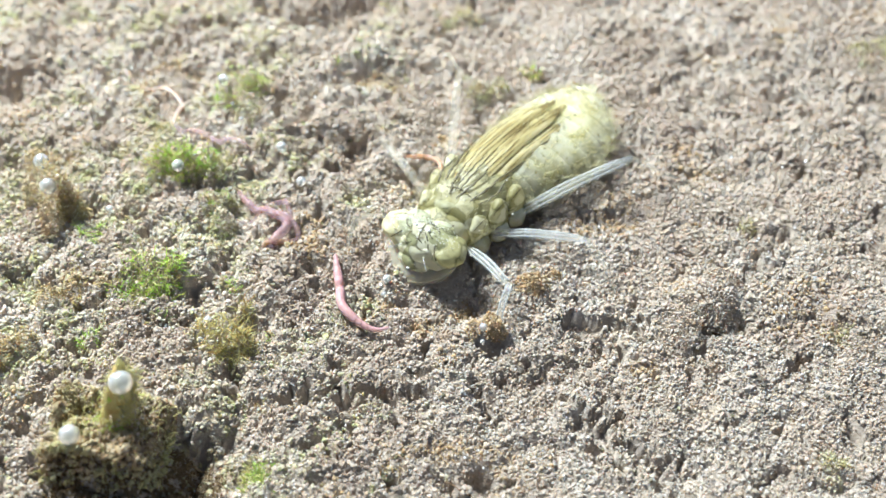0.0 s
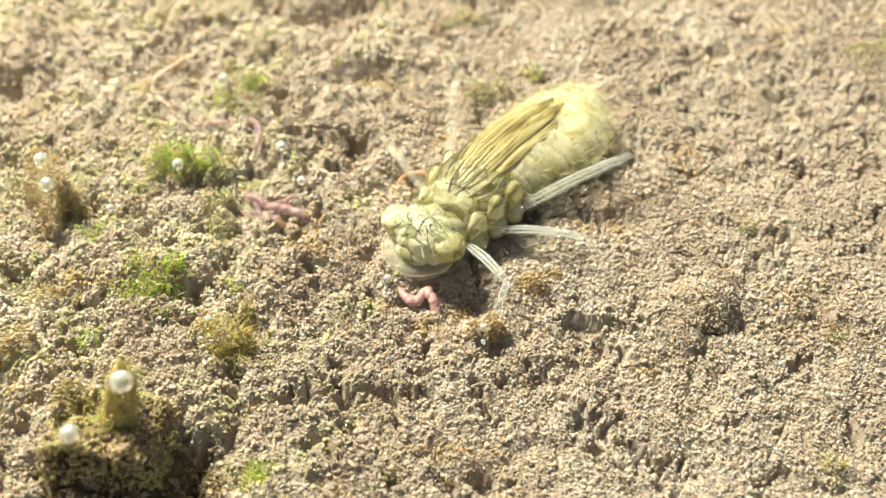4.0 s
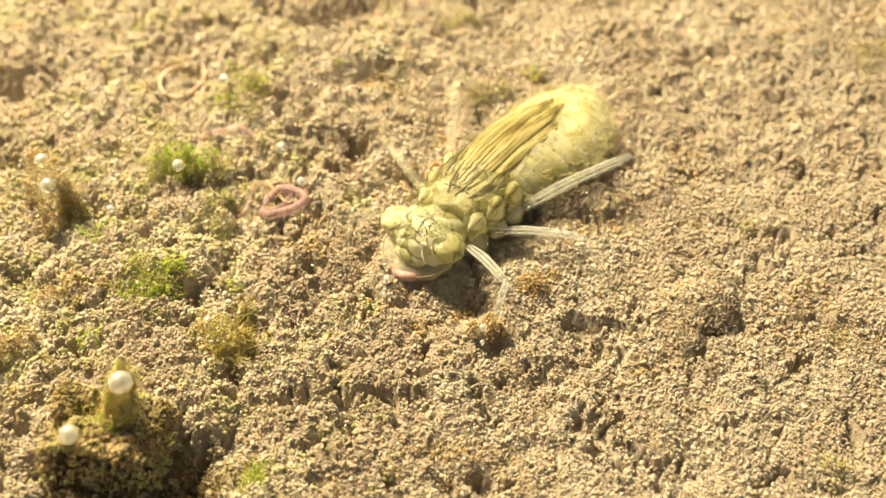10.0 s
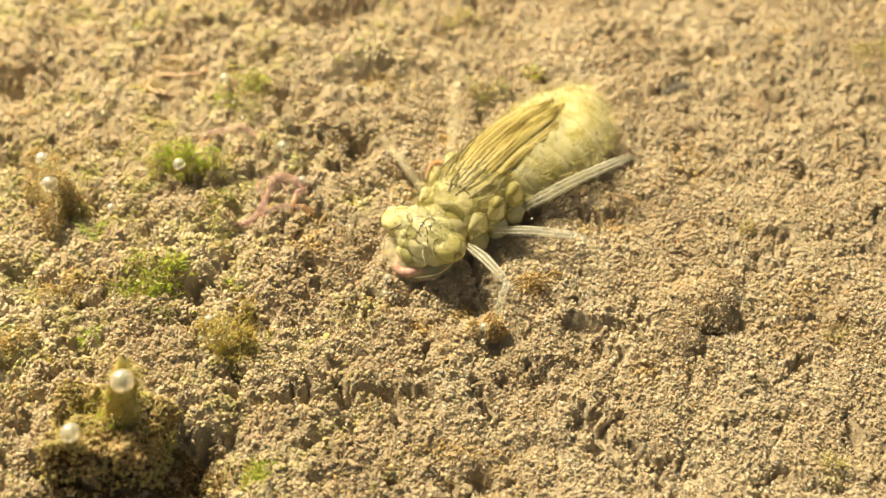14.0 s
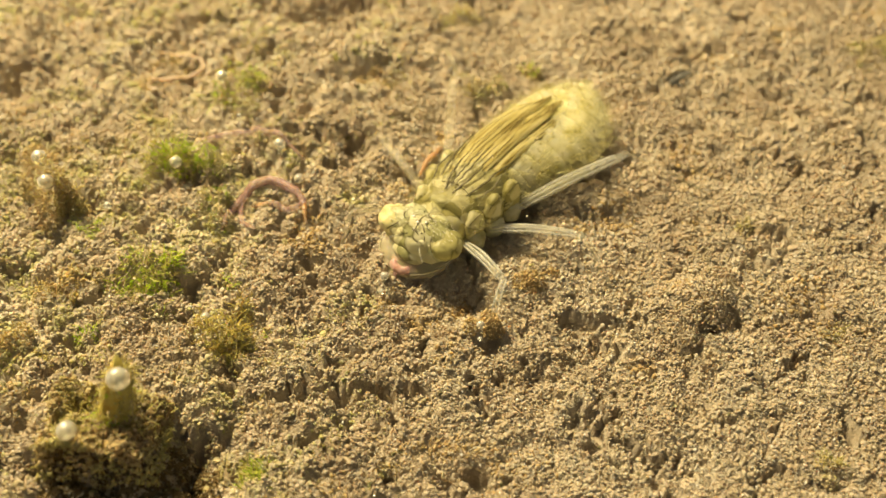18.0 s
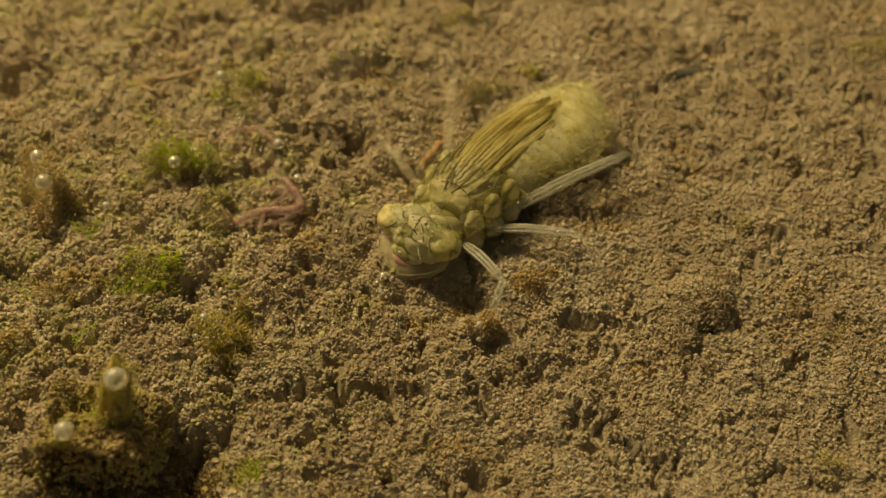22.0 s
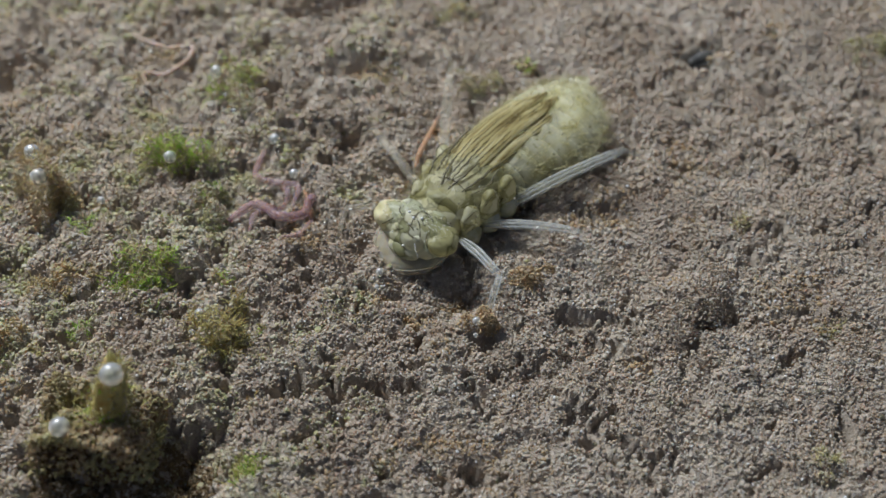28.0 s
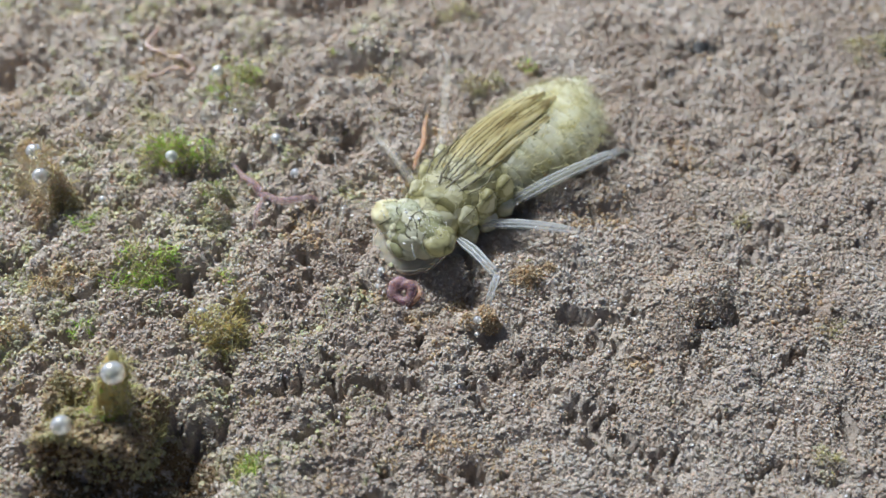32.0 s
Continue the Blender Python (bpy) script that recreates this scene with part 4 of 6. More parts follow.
for s in (-1, 1):
    v, f = ICO[2]
    part("shoulder_lobe", mesh_from("shoulder_lobe", turned(v, np.random.default_rng(5)) * (0.4, 0.75, 0.5) + (s * 1.95, 6.8, 2.7), f, THORAX), nymph)
    # plates on the flank above the leg bases, each with a dark rim
    for y0, x0, z0, tall_by in ((5.2, 2.45, 3.2, 1.4), (3.3, 2.9, 3.4, 1.8), (1.2, 3.05, 3.5, 1.75)):
        plate = part("side_plate", mesh_from("side_plate", wrinkled(ICO[3][0] * (0.6, 1.08, tall_by), 0.07, 2.7) + (s * x0, y0, z0), ICO[3][1], THORAX), nymph, "rounded olive flank plate")
        line = [(s * (x0 + 0.46 - 0.4 * abs(math.cos(q)) ** 2), y0 + 1.0 * math.cos(q), z0 + 0.93 * tall_by * math.sin(q)) for q in np.linspace(0.25, 2.7, 14)]
        v, f = tube(line, 0.032 * np.sin(np.linspace(0.3, 2.8, 14)), 6)
        part("plate_rim", mesh_from("plate_rim", v, tri(f), INK), plate, "thin dark rim")
        v, f = ICO[3]
        part("leg_socket", mesh_from("leg_socket", wrinkled(v * (0.95, 0.95, 1.0), 0.06, 3.0) + (s * (x0 + 0.12), y0 + 0.1, z0 - 1.2), f, SOCKET), nymph, "pale socket of a leg")
for y0, w0, z0, h0 in ((6.0, 2.2, 3.2, 1.6), (7.7, 1.7, 3.25, 1.15), (4.6, 2.35, 3.35, 2.1)):
    line = [(w0 * math.cos(q), y0 - 0.35 * math.sin(q) ** 2, z0 + h0 * math.sin(q)) for q in np.linspace(0.45, 2.7, 20)]
    v, f = tube(line, 0.06 * np.abs(np.sin(np.linspace(0.4, 8.6, 20))) + 0.015, 6)
    part("marking", mesh_from("marking", v, tri(f), INK), nymph, "dark arched marking across the back")

r_v = np.random.default_rng(66)
# wing pads, lying back along the abdomen
for s in (-1, 1):
    for k, (x0, x1, y1, z0, z1, w) in enumerate(((0.55, 0.65, -10.0, 5.25, 5.35, 0.84), (1.4, 1.55, -8.6, 4.95, 5.0, 0.72))):
        line = smooth_line([(s * x0 * 0.9 + 0.25, 4.9, z0 - 0.75), (s * x0 + 0.3, 2.6, z0 - 0.05), (s * (x0 + x1) / 2 + 0.25, -2.0, z0 + 0.4), (s * x1, -6.5, z1 + 0.25), (s * x1 * 0.8 - 0.1, y1, z1 - 0.15)], 18)
        wd = np.interp(np.linspace(0, 1, 18), [0, 0.12, 0.4, 0.8, 1], [0.35, 0.75, 1.05, 0.8, 0.2]) * w
        v, f = tube(line, wd, 14, 0.3)
        v[:, 2] += 0.05 * np.sin(v[:, 0] * 17)
        pad = part("wing_pad", mesh_from("wing_pad", v, tri(f), WING), nymph, "brown and yellow striped wing pad")
        for q in (-0.62, -0.2, 0.25, 0.65):
            l2 = line[1:-1] + np.array([1.0, 0, 0]) * (q * wd[1:-1])[:, None] + np.array([0, 0, 1.0]) * (0.29 * wd[1:-1] * math.sqrt(1 - q * q))[:, None]
            l2 = l2 + r_v.normal(0, 0.025, l2.shape)
            v, f = tube(l2, 0.03, 4)
            part("vein", mesh_from("vein", v, tri(f), VEIN), pad, "dark vein")

# dark bands at the roots of the wing pads and along their outer edges
for s in (-1, 1):
    for pts, th in (([(0.35, 5.0, 4.75), (0.75, 3.6, 5.2), (0.95, 1.8, 5.5)], 0.13), ([(1.3, 4.7, 4.6), (1.75, 3.2, 4.95), (2.0, 1.2, 5.15), (2.35, -1.6, 5.1)], 0.12),
                    ([(0.15, 4.6, 5.0), (0.2, 2.4, 5.5), (0.1, 0.2, 5.75)], 0.08), ([(2.0, 4.4, 4.5), (2.5, 2.8, 4.7), (2.3, 1.0, 5.0)], 0.09)):
        line = smooth_line([(s * x + 0.15, y, z + 0.45) for x, y, z in pts], 14)
        v, f = tube(line + r_v.normal(0, 0.03, line.shape), th * np.sin(np.linspace(0.4, 2.9, 14)), 6, 0.6)
        part("marking", mesh_from("marking", v, tri(f), INK), nymph, "dark brown band at the root of a wing pad")

# head; turned about the neck
HEAD_AT = pose(0, 7.9 * MM, 3.6 * MM)
ys = np.array([-0.6, -0.4, 0.0, 0.6, 1.1, 1.5, 1.85, 2.1, 2.2])
v, f = loft(ys, [0.0, 0.0, 0.1, 0.15, 0.05, -0.15, -0.4, -0.65, -0.8], [1.4, 2.0, 2.6, 2.95, 2.9, 2.55, 2.0, 1.2, 0.5], [0.7, 1.0, 1.2, 1.25, 1.2, 1.1, 0.95, 0.6, 0.3], 34, 0.92)
head = part("head", mesh_from("head", wrinkled(v, 0.08, 2.9), f, HEAD), nymph, "broad flat head with dark olive markings", HEAD_AT)
head.scale = (1.18, 1.12, 1.12)
for s in (-1, 1):
    v = wrinkled(ICO[4][0] * (1.1, 1.25, 0.88), 0.05, 3.1)
    v = v + (s * 2.05, 0.75, 0.2)
    eye = part("compound_eye", mesh_from("compound_eye", v, ICO[4][1], EYE_PALE if s > 0 else EYE), head, "large pale yellowish compound eye")
    ring = [(s * 2.05 - s * 1.21 * math.cos(q) * 0.7, 0.75 + 1.31 * math.sin(q), 0.21 + 0.72 * math.cos(q)) for q in np.linspace(-1.3, 1.3, 14)]
    v, f = tube(ring, 0.045, 5)
    part("eye_rim", mesh_from("eye_rim", v, tri(f), INK), head, "thin dark rim round the eye")
    # lobes at the back of the crown, and the socket of the antenna
    v, f = ICO[3]
    part("crown_lobe", mesh_from("crown_lobe", v * (0.85, 0.62, 0.42) + (s * 0.95, -0.05, 0.92), f, HEAD), head, "mottled lobe of the crown")
    part("antenna_socket", mesh_from("antenna_socket", v * (0.34, 0.34, 0.3) + (s * 0.85, 1.7, 0.38), f, HEAD), head)
    line = smooth_line([(s * 0.75, 1.75, 0.2), (s * 0.95, 2.2, 0.35), (s * 1.3, 2.6, 0.35), (s * 1.7, 2.9, 0.2)], 10)
    v, f = tube(line, np.linspace(0.07, 0.025, 10), 6)
    part("antenna", mesh_from("antenna", v, tri(f), LEG), head, "thin pale antenna")


def crown(x, y):
    """Height of the top of the head."""
    w, h, c = np.interp(y, ys_h, [1.4, 2.0, 2.6, 2.95, 2.9, 2.55, 2.0, 1.2, 0.5]), np.interp(y, ys_h, [0.7, 1.0, 1.2, 1.25, 1.2, 1.1, 0.95, 0.6, 0.3]), np.interp(y, ys_h, [0.0, 0.0, 0.1, 0.15, 0.05, -0.15, -0.4, -0.65, -0.8])
    return c + h * np.sqrt(np.clip(1 - (x / w) ** 2, 0, 1))


ys_h = ys
for pts in ([(-0.1, 0.0), (0.0, 0.8), (-0.1, 1.5)], [(0.0, 0.8), (0.7, 1.4), (1.0, 1.9)], [(0.0, 0.8), (-0.7, 1.3), (-1.1, 1.9)], [(-1.5, 0.0), (-0.8, 0.25), (-0.1, 0.1)],
            [(1.5, 0.0), (0.8, 0.3), (0.1, 0.1)], [(-0.9, 1.75), (0.0, 1.5), (0.9, 1.75)], [(-0.6, 2.0), (0.0, 1.85), (0.6, 2.0)], [(0.5, 0.5), (1.0, 0.4), (1.3, 0.8), (0.9, 1.1), (0.5, 0.8)],
            [(-0.5, 0.5), (-1.0, 0.4), (-1.3, 0.8), (-0.9, 1.1), (-0.5, 0.8)]):
    line = smooth_line([(a, b, 0) for a, b in pts], 14)
    line[:, 2] = crown(line[:, 0], line[:, 1]) + 0.01
    v, f = tube(line, 0.04 * np.sin(np.linspace(0.5, 2.6, 14)), 6, 0.5)
    part("marking", mesh_from("marking", v, tri(f), INK), head, "dark olive marking")
v, f = ICO[4]
brow = part("brow", mesh_from("brow", wrinkled(v * (1.5, 0.95, 0.95), 0.07, 3.3) + (0, 1.5, -0.12), f, HEAD), head, "bulging pale green brow")
part("upper_lip", mesh_from("upper_lip", v * (1.2, 0.6, 0.62) + (0, 2.15, -0.75), f, HEAD), head, "pale upper lip")
for a, b in ((-0.5, 0.25), (0.55, 0.2), (0.05, -0.35)):
    line = [(a + 0.34 * math.cos(q), 1.5 + b + 0.24 * math.sin(q), 0) for q in np.linspace(0, 4.8, 14)]
    line = [(x, y, -0.12 + 0.95 * math.sqrt(max(0.0, 1 - (x / 1.5) ** 2 - ((y - 1.5) / 0.95) ** 2)) + 0.01) for x, y, _ in line]
    v, f = tube(line, 0.038 * np.sin(np.linspace(0.4, 2.8, 14)), 6)
    part("marking", mesh_from("marking", v, tri(f), INK), brow, "dark olive curl")
for x, y in ((0.0, 1.05), (-0.5, 0.8), (0.5, 0.8)):
    part("ocellus", mesh_from("ocellus", ICO[2][0] * 0.1 + (x, y, float(crown(x, y)) + 0.05), ICO[2][1], QUARTZ), head, "glinting simple eye")
# the mask: hinged labium folded under the head
LAB_FOLDED = pose(0, -0.2 * MM, -1.0 * MM, 0, 0, 0)
ys = np.linspace(-0.4, 3.45, 18)
u = np.linspace(0, 1, 18)
lw = np.interp(u, [0, 0.15, 0.45, 0.7, 0.88, 0.96, 1], [1.7, 2.3, 2.5, 2.2, 1.55, 1.05, 0.45])
lh = np.interp(u, [0, 0.2, 0.5, 0.75, 0.92, 1], [0.6, 1.1, 1.15, 0.9, 0.55, 0.2])
v, f = loft(ys, 0.1 - 0.95 * u, lw, lh, 32, 0.95, 0.35 * u)
labium = part("labium", mesh_from("labium", v, f, MASK), head, "pale translucent hinged mouth mask", LAB_FOLDED)
for s in (-1, 1):
    line = smooth_line([(s * 2.6 + 0.1, 1.0, 0.15), (s * 2.35 + 0.2, 2.1, -0.2), (s * 1.5 + 0.3, 3.0, -0.5), (s * 0.3 + 0.35, 3.5, -0.75)], 12)
    v, f = tube(line, np.linspace(0.05, 0.025, 12), 8, 0.7)
    part("palp", mesh_from("palp", v, tri(f), MASK), labium, "curved pale palp of the mask")
line = smooth_line([(0, 0.3, -0.4), (0, -1.4, -0.5), (0, -3.2, -0.3)], 8)
v, f = tube(line, [0.55, 0.5, 0.48, 0.48, 0.48, 0.45, 0.4, 0.3], 10, 0.6)
part("mask_arm", mesh_from("mask_arm", v, tri(f), MASK), labium, "pale hinge arm of the mask")


# legs: coxa, knee and foot in the larva's space
def leg(hip, knee, foot, wide, thin, mat, mat2, label):
    a = radians(NTURN)
    wx, wy = NX + math.cos(a) * foot[0] - math.sin(a) * foot[1], NY + math.sin(a) * foot[0] + math.cos(a) * foot[1]
    foot = (foot[0], foot[1], gz(wx, wy) + 0.12)
    hip, knee, foot = (np.array(q, float) for q in (hip, knee, foot))
    mid = (hip + knee) / 2 + (0, 0, 0.3)
    line = smooth_line([hip, hip * 0.8 + knee * 0.2 + (0, 0, 0.15), mid, knee], 16)
    wd = np.interp(np.linspace(0, 1, 16), [0, 0.12, 0.2, 0.5, 0.9, 1], [0.75, 0.7, 0.85, 1.0, 0.85, 0.6]) * wide
    v, f = tube(line, wd, 14, 0.7)
    # lengthwise ridges of the femur
    femur = part("femur", mesh_from("femur", v, tri(f), mat), nymph, label)
    for q in (-1.25, -0.5, 0.25, 1.1):
        side = np.array([math.sin(q) * 0.9, 0.0, math.cos(q) * 0.62])
        d = (knee - hip) / np.linalg.norm(knee - hip)
        sd = np.cross(d, (0, 0, 1))
        sd = sd / np.linalg.norm(sd)
        l2 = line[1:-1] + (sd * math.sin(q))[None] * wd[1:-1, None] * 0.97 + np.array([0, 0, math.cos(q) * 0.68])[None] * wd[1:-1, None]
        rv, rf = tube(l2, 0.062 * wide / 0.55, 5)
        part("ridge", mesh_from("ridge", rv, tri(rf), RIDGE if mat is LEG else THIN_LEG), femur, "raised pale ridge")
    mid = knee * 0.45 + foot * 0.55 + (0, 0, 0.35)
    tip = knee * 0.2 + foot * 0.8 + (0, 0, 0.08)
    line = smooth_line([knee, mid, tip], 12)
    v, f = tube(line, np.interp(np.linspace(0, 1, 12), [0, 0.1, 1], [0.75, 0.95, 0.7]) * thin, 10, 0.8)
    part("tibia", mesh_from("tibia", v, tri(f), mat2), femur)
    for q in (-0.7, 0.75):
        d = (foot - knee) / np.linalg.norm(foot - knee)
        sd = np.cross(d, (0, 0, 1))
        l2 = line + sd * (q * thin * 0.8) / np.linalg.norm(sd) + (0, 0, 0.5 * thin)
        rv, rf = tube(l2, 0.05 * thin / 0.3, 5)
        part("ridge", mesh_from("ridge", rv, tri(rf), RIDGE if mat2 is LEG else THIN_LEG), femur, "raised pale ridge")
    line = smooth_line([tip, tip * 0.4 + foot * 0.6, foot], 8)
    v, f = tube(line, np.linspace(0.65, 0.3, 8) * thin, 8)
    part("tarsus", mesh_from("tarsus", v, tri(f), mat2), femur)
    for s in (-1, 1):
        d = (foot - tip) / np.linalg.norm(foot - tip)
        sd = np.cross(d, (0, 0, 1))
        v, f = tube([foot, foot + d * 0.2 + sd * 0.1 * s, foot + d * 0.3 + sd * 0.12 * s - (0, 0, 0.12)], [0.06, 0.045, 0.015], 5)
        part("claw", mesh_from("claw", v, tri(f), mat2), femur)


leg((-2.6, 6.6, 2.4), (-7.3, 8.2, 2.6), (-8.0, 10.7, 0), 0.44, 0.33, LEG, LEG, "whitish translucent banded front leg")
leg((-2.9, 4.2, 2.3), (-9.9, 1.4, 3.5), (-13.8, 2.8, 0), 0.46, 0.26, LEG, THIN_LEG, "whitish translucent ridged middle leg")
leg((-3.2, 1.9, 2.4), (-8.3, -8.0, 4.5), (-16.4, -11.3, 0), 0.55, 0.22, LEG, THIN_LEG, "whitish translucent ridged hind leg")
leg((2.6, 6.6, 2.4), (6.3, 9.5, 3.0), (5.0, 12.5, 0), 0.30, 0.24, THIN_LEG, THIN_LEG, "faint translucent front leg")
leg((2.9, 4.3, 2.6), (10.5, 1.2, 3.5), (12.8, 1.0, 0), 0.42, 0.26, THIN_LEG, THIN_LEG, "faint translucent middle leg")
leg((3.0, 1.6, 2.6), (9.9, -9.1, 5.0), (16.3, -15.2, 0), 0.42, 0.22, THIN_LEG, THIN_LEG, "pale translucent hind leg")

# silt specks and fine hairs on the skin
r = np.random.default_rng(77)
pts, nor = [], []
for _ in range(1100):
    y, a = r.uniform(-15.5, 6.0), r.uniform(-0.1, 3.24)
    w, h, z, xc = ((float(prof(y, q)) for q in (AW, AH, AZ, AX)) if y < 2 else (3.0, 2.3, 3.2, 0.0))
    nv = np.array([math.cos(a), 0, math.sin(a)])
    pts.append((xc + w * 1.03 * math.cos(a), y, z + h * 1.04 * math.sin(a))), nor.append(nv)
pts, nor = np.array(pts), np.array(nor)
v, f = fluff(pts[:420], 0.02 + 0.05 * r.random(420) ** 3, 78)
part("silt_coat", mesh_from("silt_coat", v, f, SPECK), nymph, "pale silt specks stuck to the skin")
v, f = fluff(pts[420:640], 0.025 + 0.04 * r.random(220) ** 2, 79)
coat = r.integers(0, len(pts), 3000)
coat = coat[pts[coat, 1] < 0.5]
v, f = fluff(pts[coat] + r.normal(0, 0.16, (len(coat), 3)), r.uniform(0.02, 0.055, len(coat)), 80)
part("slime_coat", mesh_from("slime_coat", v, f, HAIR), nymph, "fuzzy yellowish coat on the abdomen")
v, f = fluff(pts[420:640], 0.025 + 0.04 * r.random(220) ** 2, 79)
part("dirt_specks", mesh_from("dirt_specks", v, f, DARK), nymph, "dark specks of debris stuck to the skin")
hairs = []
for p, d in zip(pts, nor):
    q = p + d * 0.1
    hairs.append(tube([p, q + d * 0.2 + r.normal(0, 0.1, 3), q + d * 0.5 + r.normal(0, 0.25, 3)], [0.02, 0.016, 0.01], 3, caps=False))
v, f = joined(hairs)
part("hair_fringe", mesh_from("hair_fringe", v, f, HAIR), nymph, "fine pale hairs on the body")
a, q = r.uniform(0, 6.28, 700), np.sqrt(r.random(700))
hx, hy = 2.7 * q * np.cos(a), 0.8 + 1.3 * q * np.sin(a)
v, f = fluff(np.column_stack([hx, hy, crown(hx, hy) + 0.06 + 0.35 * np.exp(-((np.abs(hx) - 2.0) / 0.7) ** 2)]), 0.016 + 0.04 * r.random(700) ** 3, 81)
part("silt_coat", mesh_from("silt_coat", v, f, [SPECK, DARK], index=np.repeat((r.random(700) < 0.3).astype(int), 6)), head, "pale and dark silt specks on the head")
for k in range(9):
    y, s = r.uniform(-1.5, 5.0), r.choice((-1, 1))
    q = np.array([s * 3.25, y, 3.3 + r.uniform(-0.8, 0.9)])
    line = smooth_line([q, q + (s * 0.08, 0.3, 0.2), q + (0.0, 0.6, 0.0), q + (-s * 0.05, 0.9, -0.3)], 8)
    v, f = tube(line, 0.04, 5)
    part("marking", mesh_from("marking", v, tri(f), INK), nymph, "dark curved marking on the flank")


# ---- worms: chains of stiff segments ----
def worm(name, label, length, thick, mat, count, tip=None, tips=0):
    ob = thing(name, 0, 0, 0, label, "worm")
    step = length / count
    us = np.linspace(-0.5, 0.5, 6)
    v, f = tube([(q * step * 1.7, 0, 0) for q in us], thick * np.array([0.82, 0.97, 1.0, 1.0, 0.97, 0.82]), 9)
    body = mesh_from("segment", v, tri(f), mat)
    light = mesh_from("segment", v, tri(f), tip) if tip else body
    segs = []
    for k in range(count):
        sg = part("segment", light if k >= count - tips else body, ob)
        q = k / (count - 1)
        s = min(1.0, 0.55 + 3.0 * q, 0.35 + 2.2 * (1 - q))
        sg.scale = (1, s, s)
        segs.append(sg)
    return {"ob": ob, "segs": segs, "step": step, "thick": thick, "rows": []}


worm_a = worm("worm", "slender pinkish worm writhing on the silt", 11.0, 0.30, PINK, 22)
worm_b = worm("worm", "thick red worm writhing on the silt", 13.0, 0.40, RED, 24, ORANGE, 3)
worm_c = worm("worm", "thin orange-tailed worm twisting among others", 8.0, 0.26, PINK, 16, ORANGE, 6)
worm_d = worm("worm", "pink worm caught by a larva's mouth mask", 9.5, 0.36, PREY, 20)
worm_e = worm("worm", "long pale thread-like worm looping on the silt", 16.5, 0.20, PALE, 34)
worm_g = worm("worm", "slim pink worm tangled with a thicker one", 9.0, 0.22, PINK, 20)
worm_f = worm("worm", "orange worm behind a larva's head", 7.5, 0.22, ORANGE, 15)


def wriggle(w, t, *points):
    """One pose of a worm: its line, fitted to the camera's view, on the silt, or through the water where heights are
    given. What is longer than the line is bent down into the silt, out of view.
    """
    p = np.array([(q[0], q[1], q[2] if len(q) > 2 else gz(q[0], q[1]) + 0.9 * w["thick"] + 1.0) for q in points])
    line = smooth_line(p, 60)
    if len(points[0]) == 2:
        line[:, 2] = np.maximum(line[:, 2], [gz(a, b) + 0.9 * w["thick"] + 1.0 for a, b in line[:, :2]])
    d = line[-1] - line[-2]
    d = d / np.linalg.norm(d)
    tail = [line[-1] + d * s * 0.6 - np.array([0, 0, 0.55 * s * min(1.0, s)]) for s in np.arange(0.3, 16, 0.3)]
    line = np.concatenate([line, tail])
    s = np.concatenate([[0], np.cumsum(np.linalg.norm(np.diff(line, axis=0), axis=1))])
    at = np.arange(len(w["segs"]) + 1) * w["step"]
    nodes = np.column_stack([np.interp(at, s, line[:, k]) for k in range(3)])
    row = []
    for a, b in zip(nodes, nodes[1:]):
        x = Vector(b - a).normalized()
        y = Vector((0, 0, 1)).cross(x)
        y = y.normalized() if y.length > 0.05 else Vector((0, 1, 0))
        m = Matrix((x, y, x.cross(y))).transposed().to_4x4()
        m.translation = Vector((a + b) / 2 * MM)
        row.append(m)
    w["rows"].append((t, row))


def key_worm(w):
    rows = sorted(w["rows"], key=lambda q: q[0])
    if rows[-1][0] < 32:
        rows.append((32.0, rows[-1][1]))
    for k, sg in enumerate(w["segs"]):
        keyed = [(rows[0][0], rows[0][1][k])]
        for (t0, r0), (t1, r1) in zip(rows, rows[1:]):
            a, b = r0[k].to_quaternion(), r1[k].to_quaternion()
            steps = 1 + int(a.rotation_difference(b).angle / radians(70))
            for j in range(1, steps + 1):
                u = j / steps
                keyed.append((t0 + (t1 - t0) * u, Matrix.LocRotScale(r0[k].translation.lerp(r1[k].translation, u), a.slerp(b, u), None)))
        walk(sg, keyed)


# ---- small crawling animals ----
def water_louse(x, y, size, label):
    ob = thing("water_louse", x, y, 0, label, "crustacean")
    for k in range(7):
        u = (k - 3) / 3.4
        w = size * (0.55 * math.sqrt(1 - u * u * 0.8))
        v = ICO[2][0] * (size * 0.22, w, size * 0.36 * math.sqrt(1 - u * u * 0.6)) + (u * size, 0, 0)
        part("body_plate", mesh_from("body_plate", v, ICO[2][1], LOUSE), ob)
        for s in (-1, 1):
            tv, tf = tube([(u * size, s * w * 0.8, 0), (u * size * 1.15, s * (w + 0.35 * size), 0.15 * size), (u * size * 1.3, s * (w + 0.6 * size), -0.3 * size)], [0.08 * size, 0.06 * size, 0.03 * size], 5)
            part("leg", mesh_from("leg", tv, tri(tf), LOUSE), ob)
    for s in (-1, 1):
        tv, tf = tube([(0.95 * size, s * 0.15 * size, 0.1 * size), (1.5 * size, s * 0.5 * size, 0.3 * size), (2.1 * size, s * 0.6 * size, 0.1 * size)], [0.06 * size, 0.045 * size, 0.02 * size], 5)
        part("antenna", mesh_from("antenna", tv, tri(tf), LOUSE), ob)
    return ob


louse = water_louse(22, 21, 1.5, "small dark mottled water louse crawling over the silt")
# unidentified dark bluish thing; the louse body is reused as a stand-in
bluish_stand_in = water_louse(37, 4.5, 0.9, "small dark bluish unidentified thing on the silt, built as a water louse")

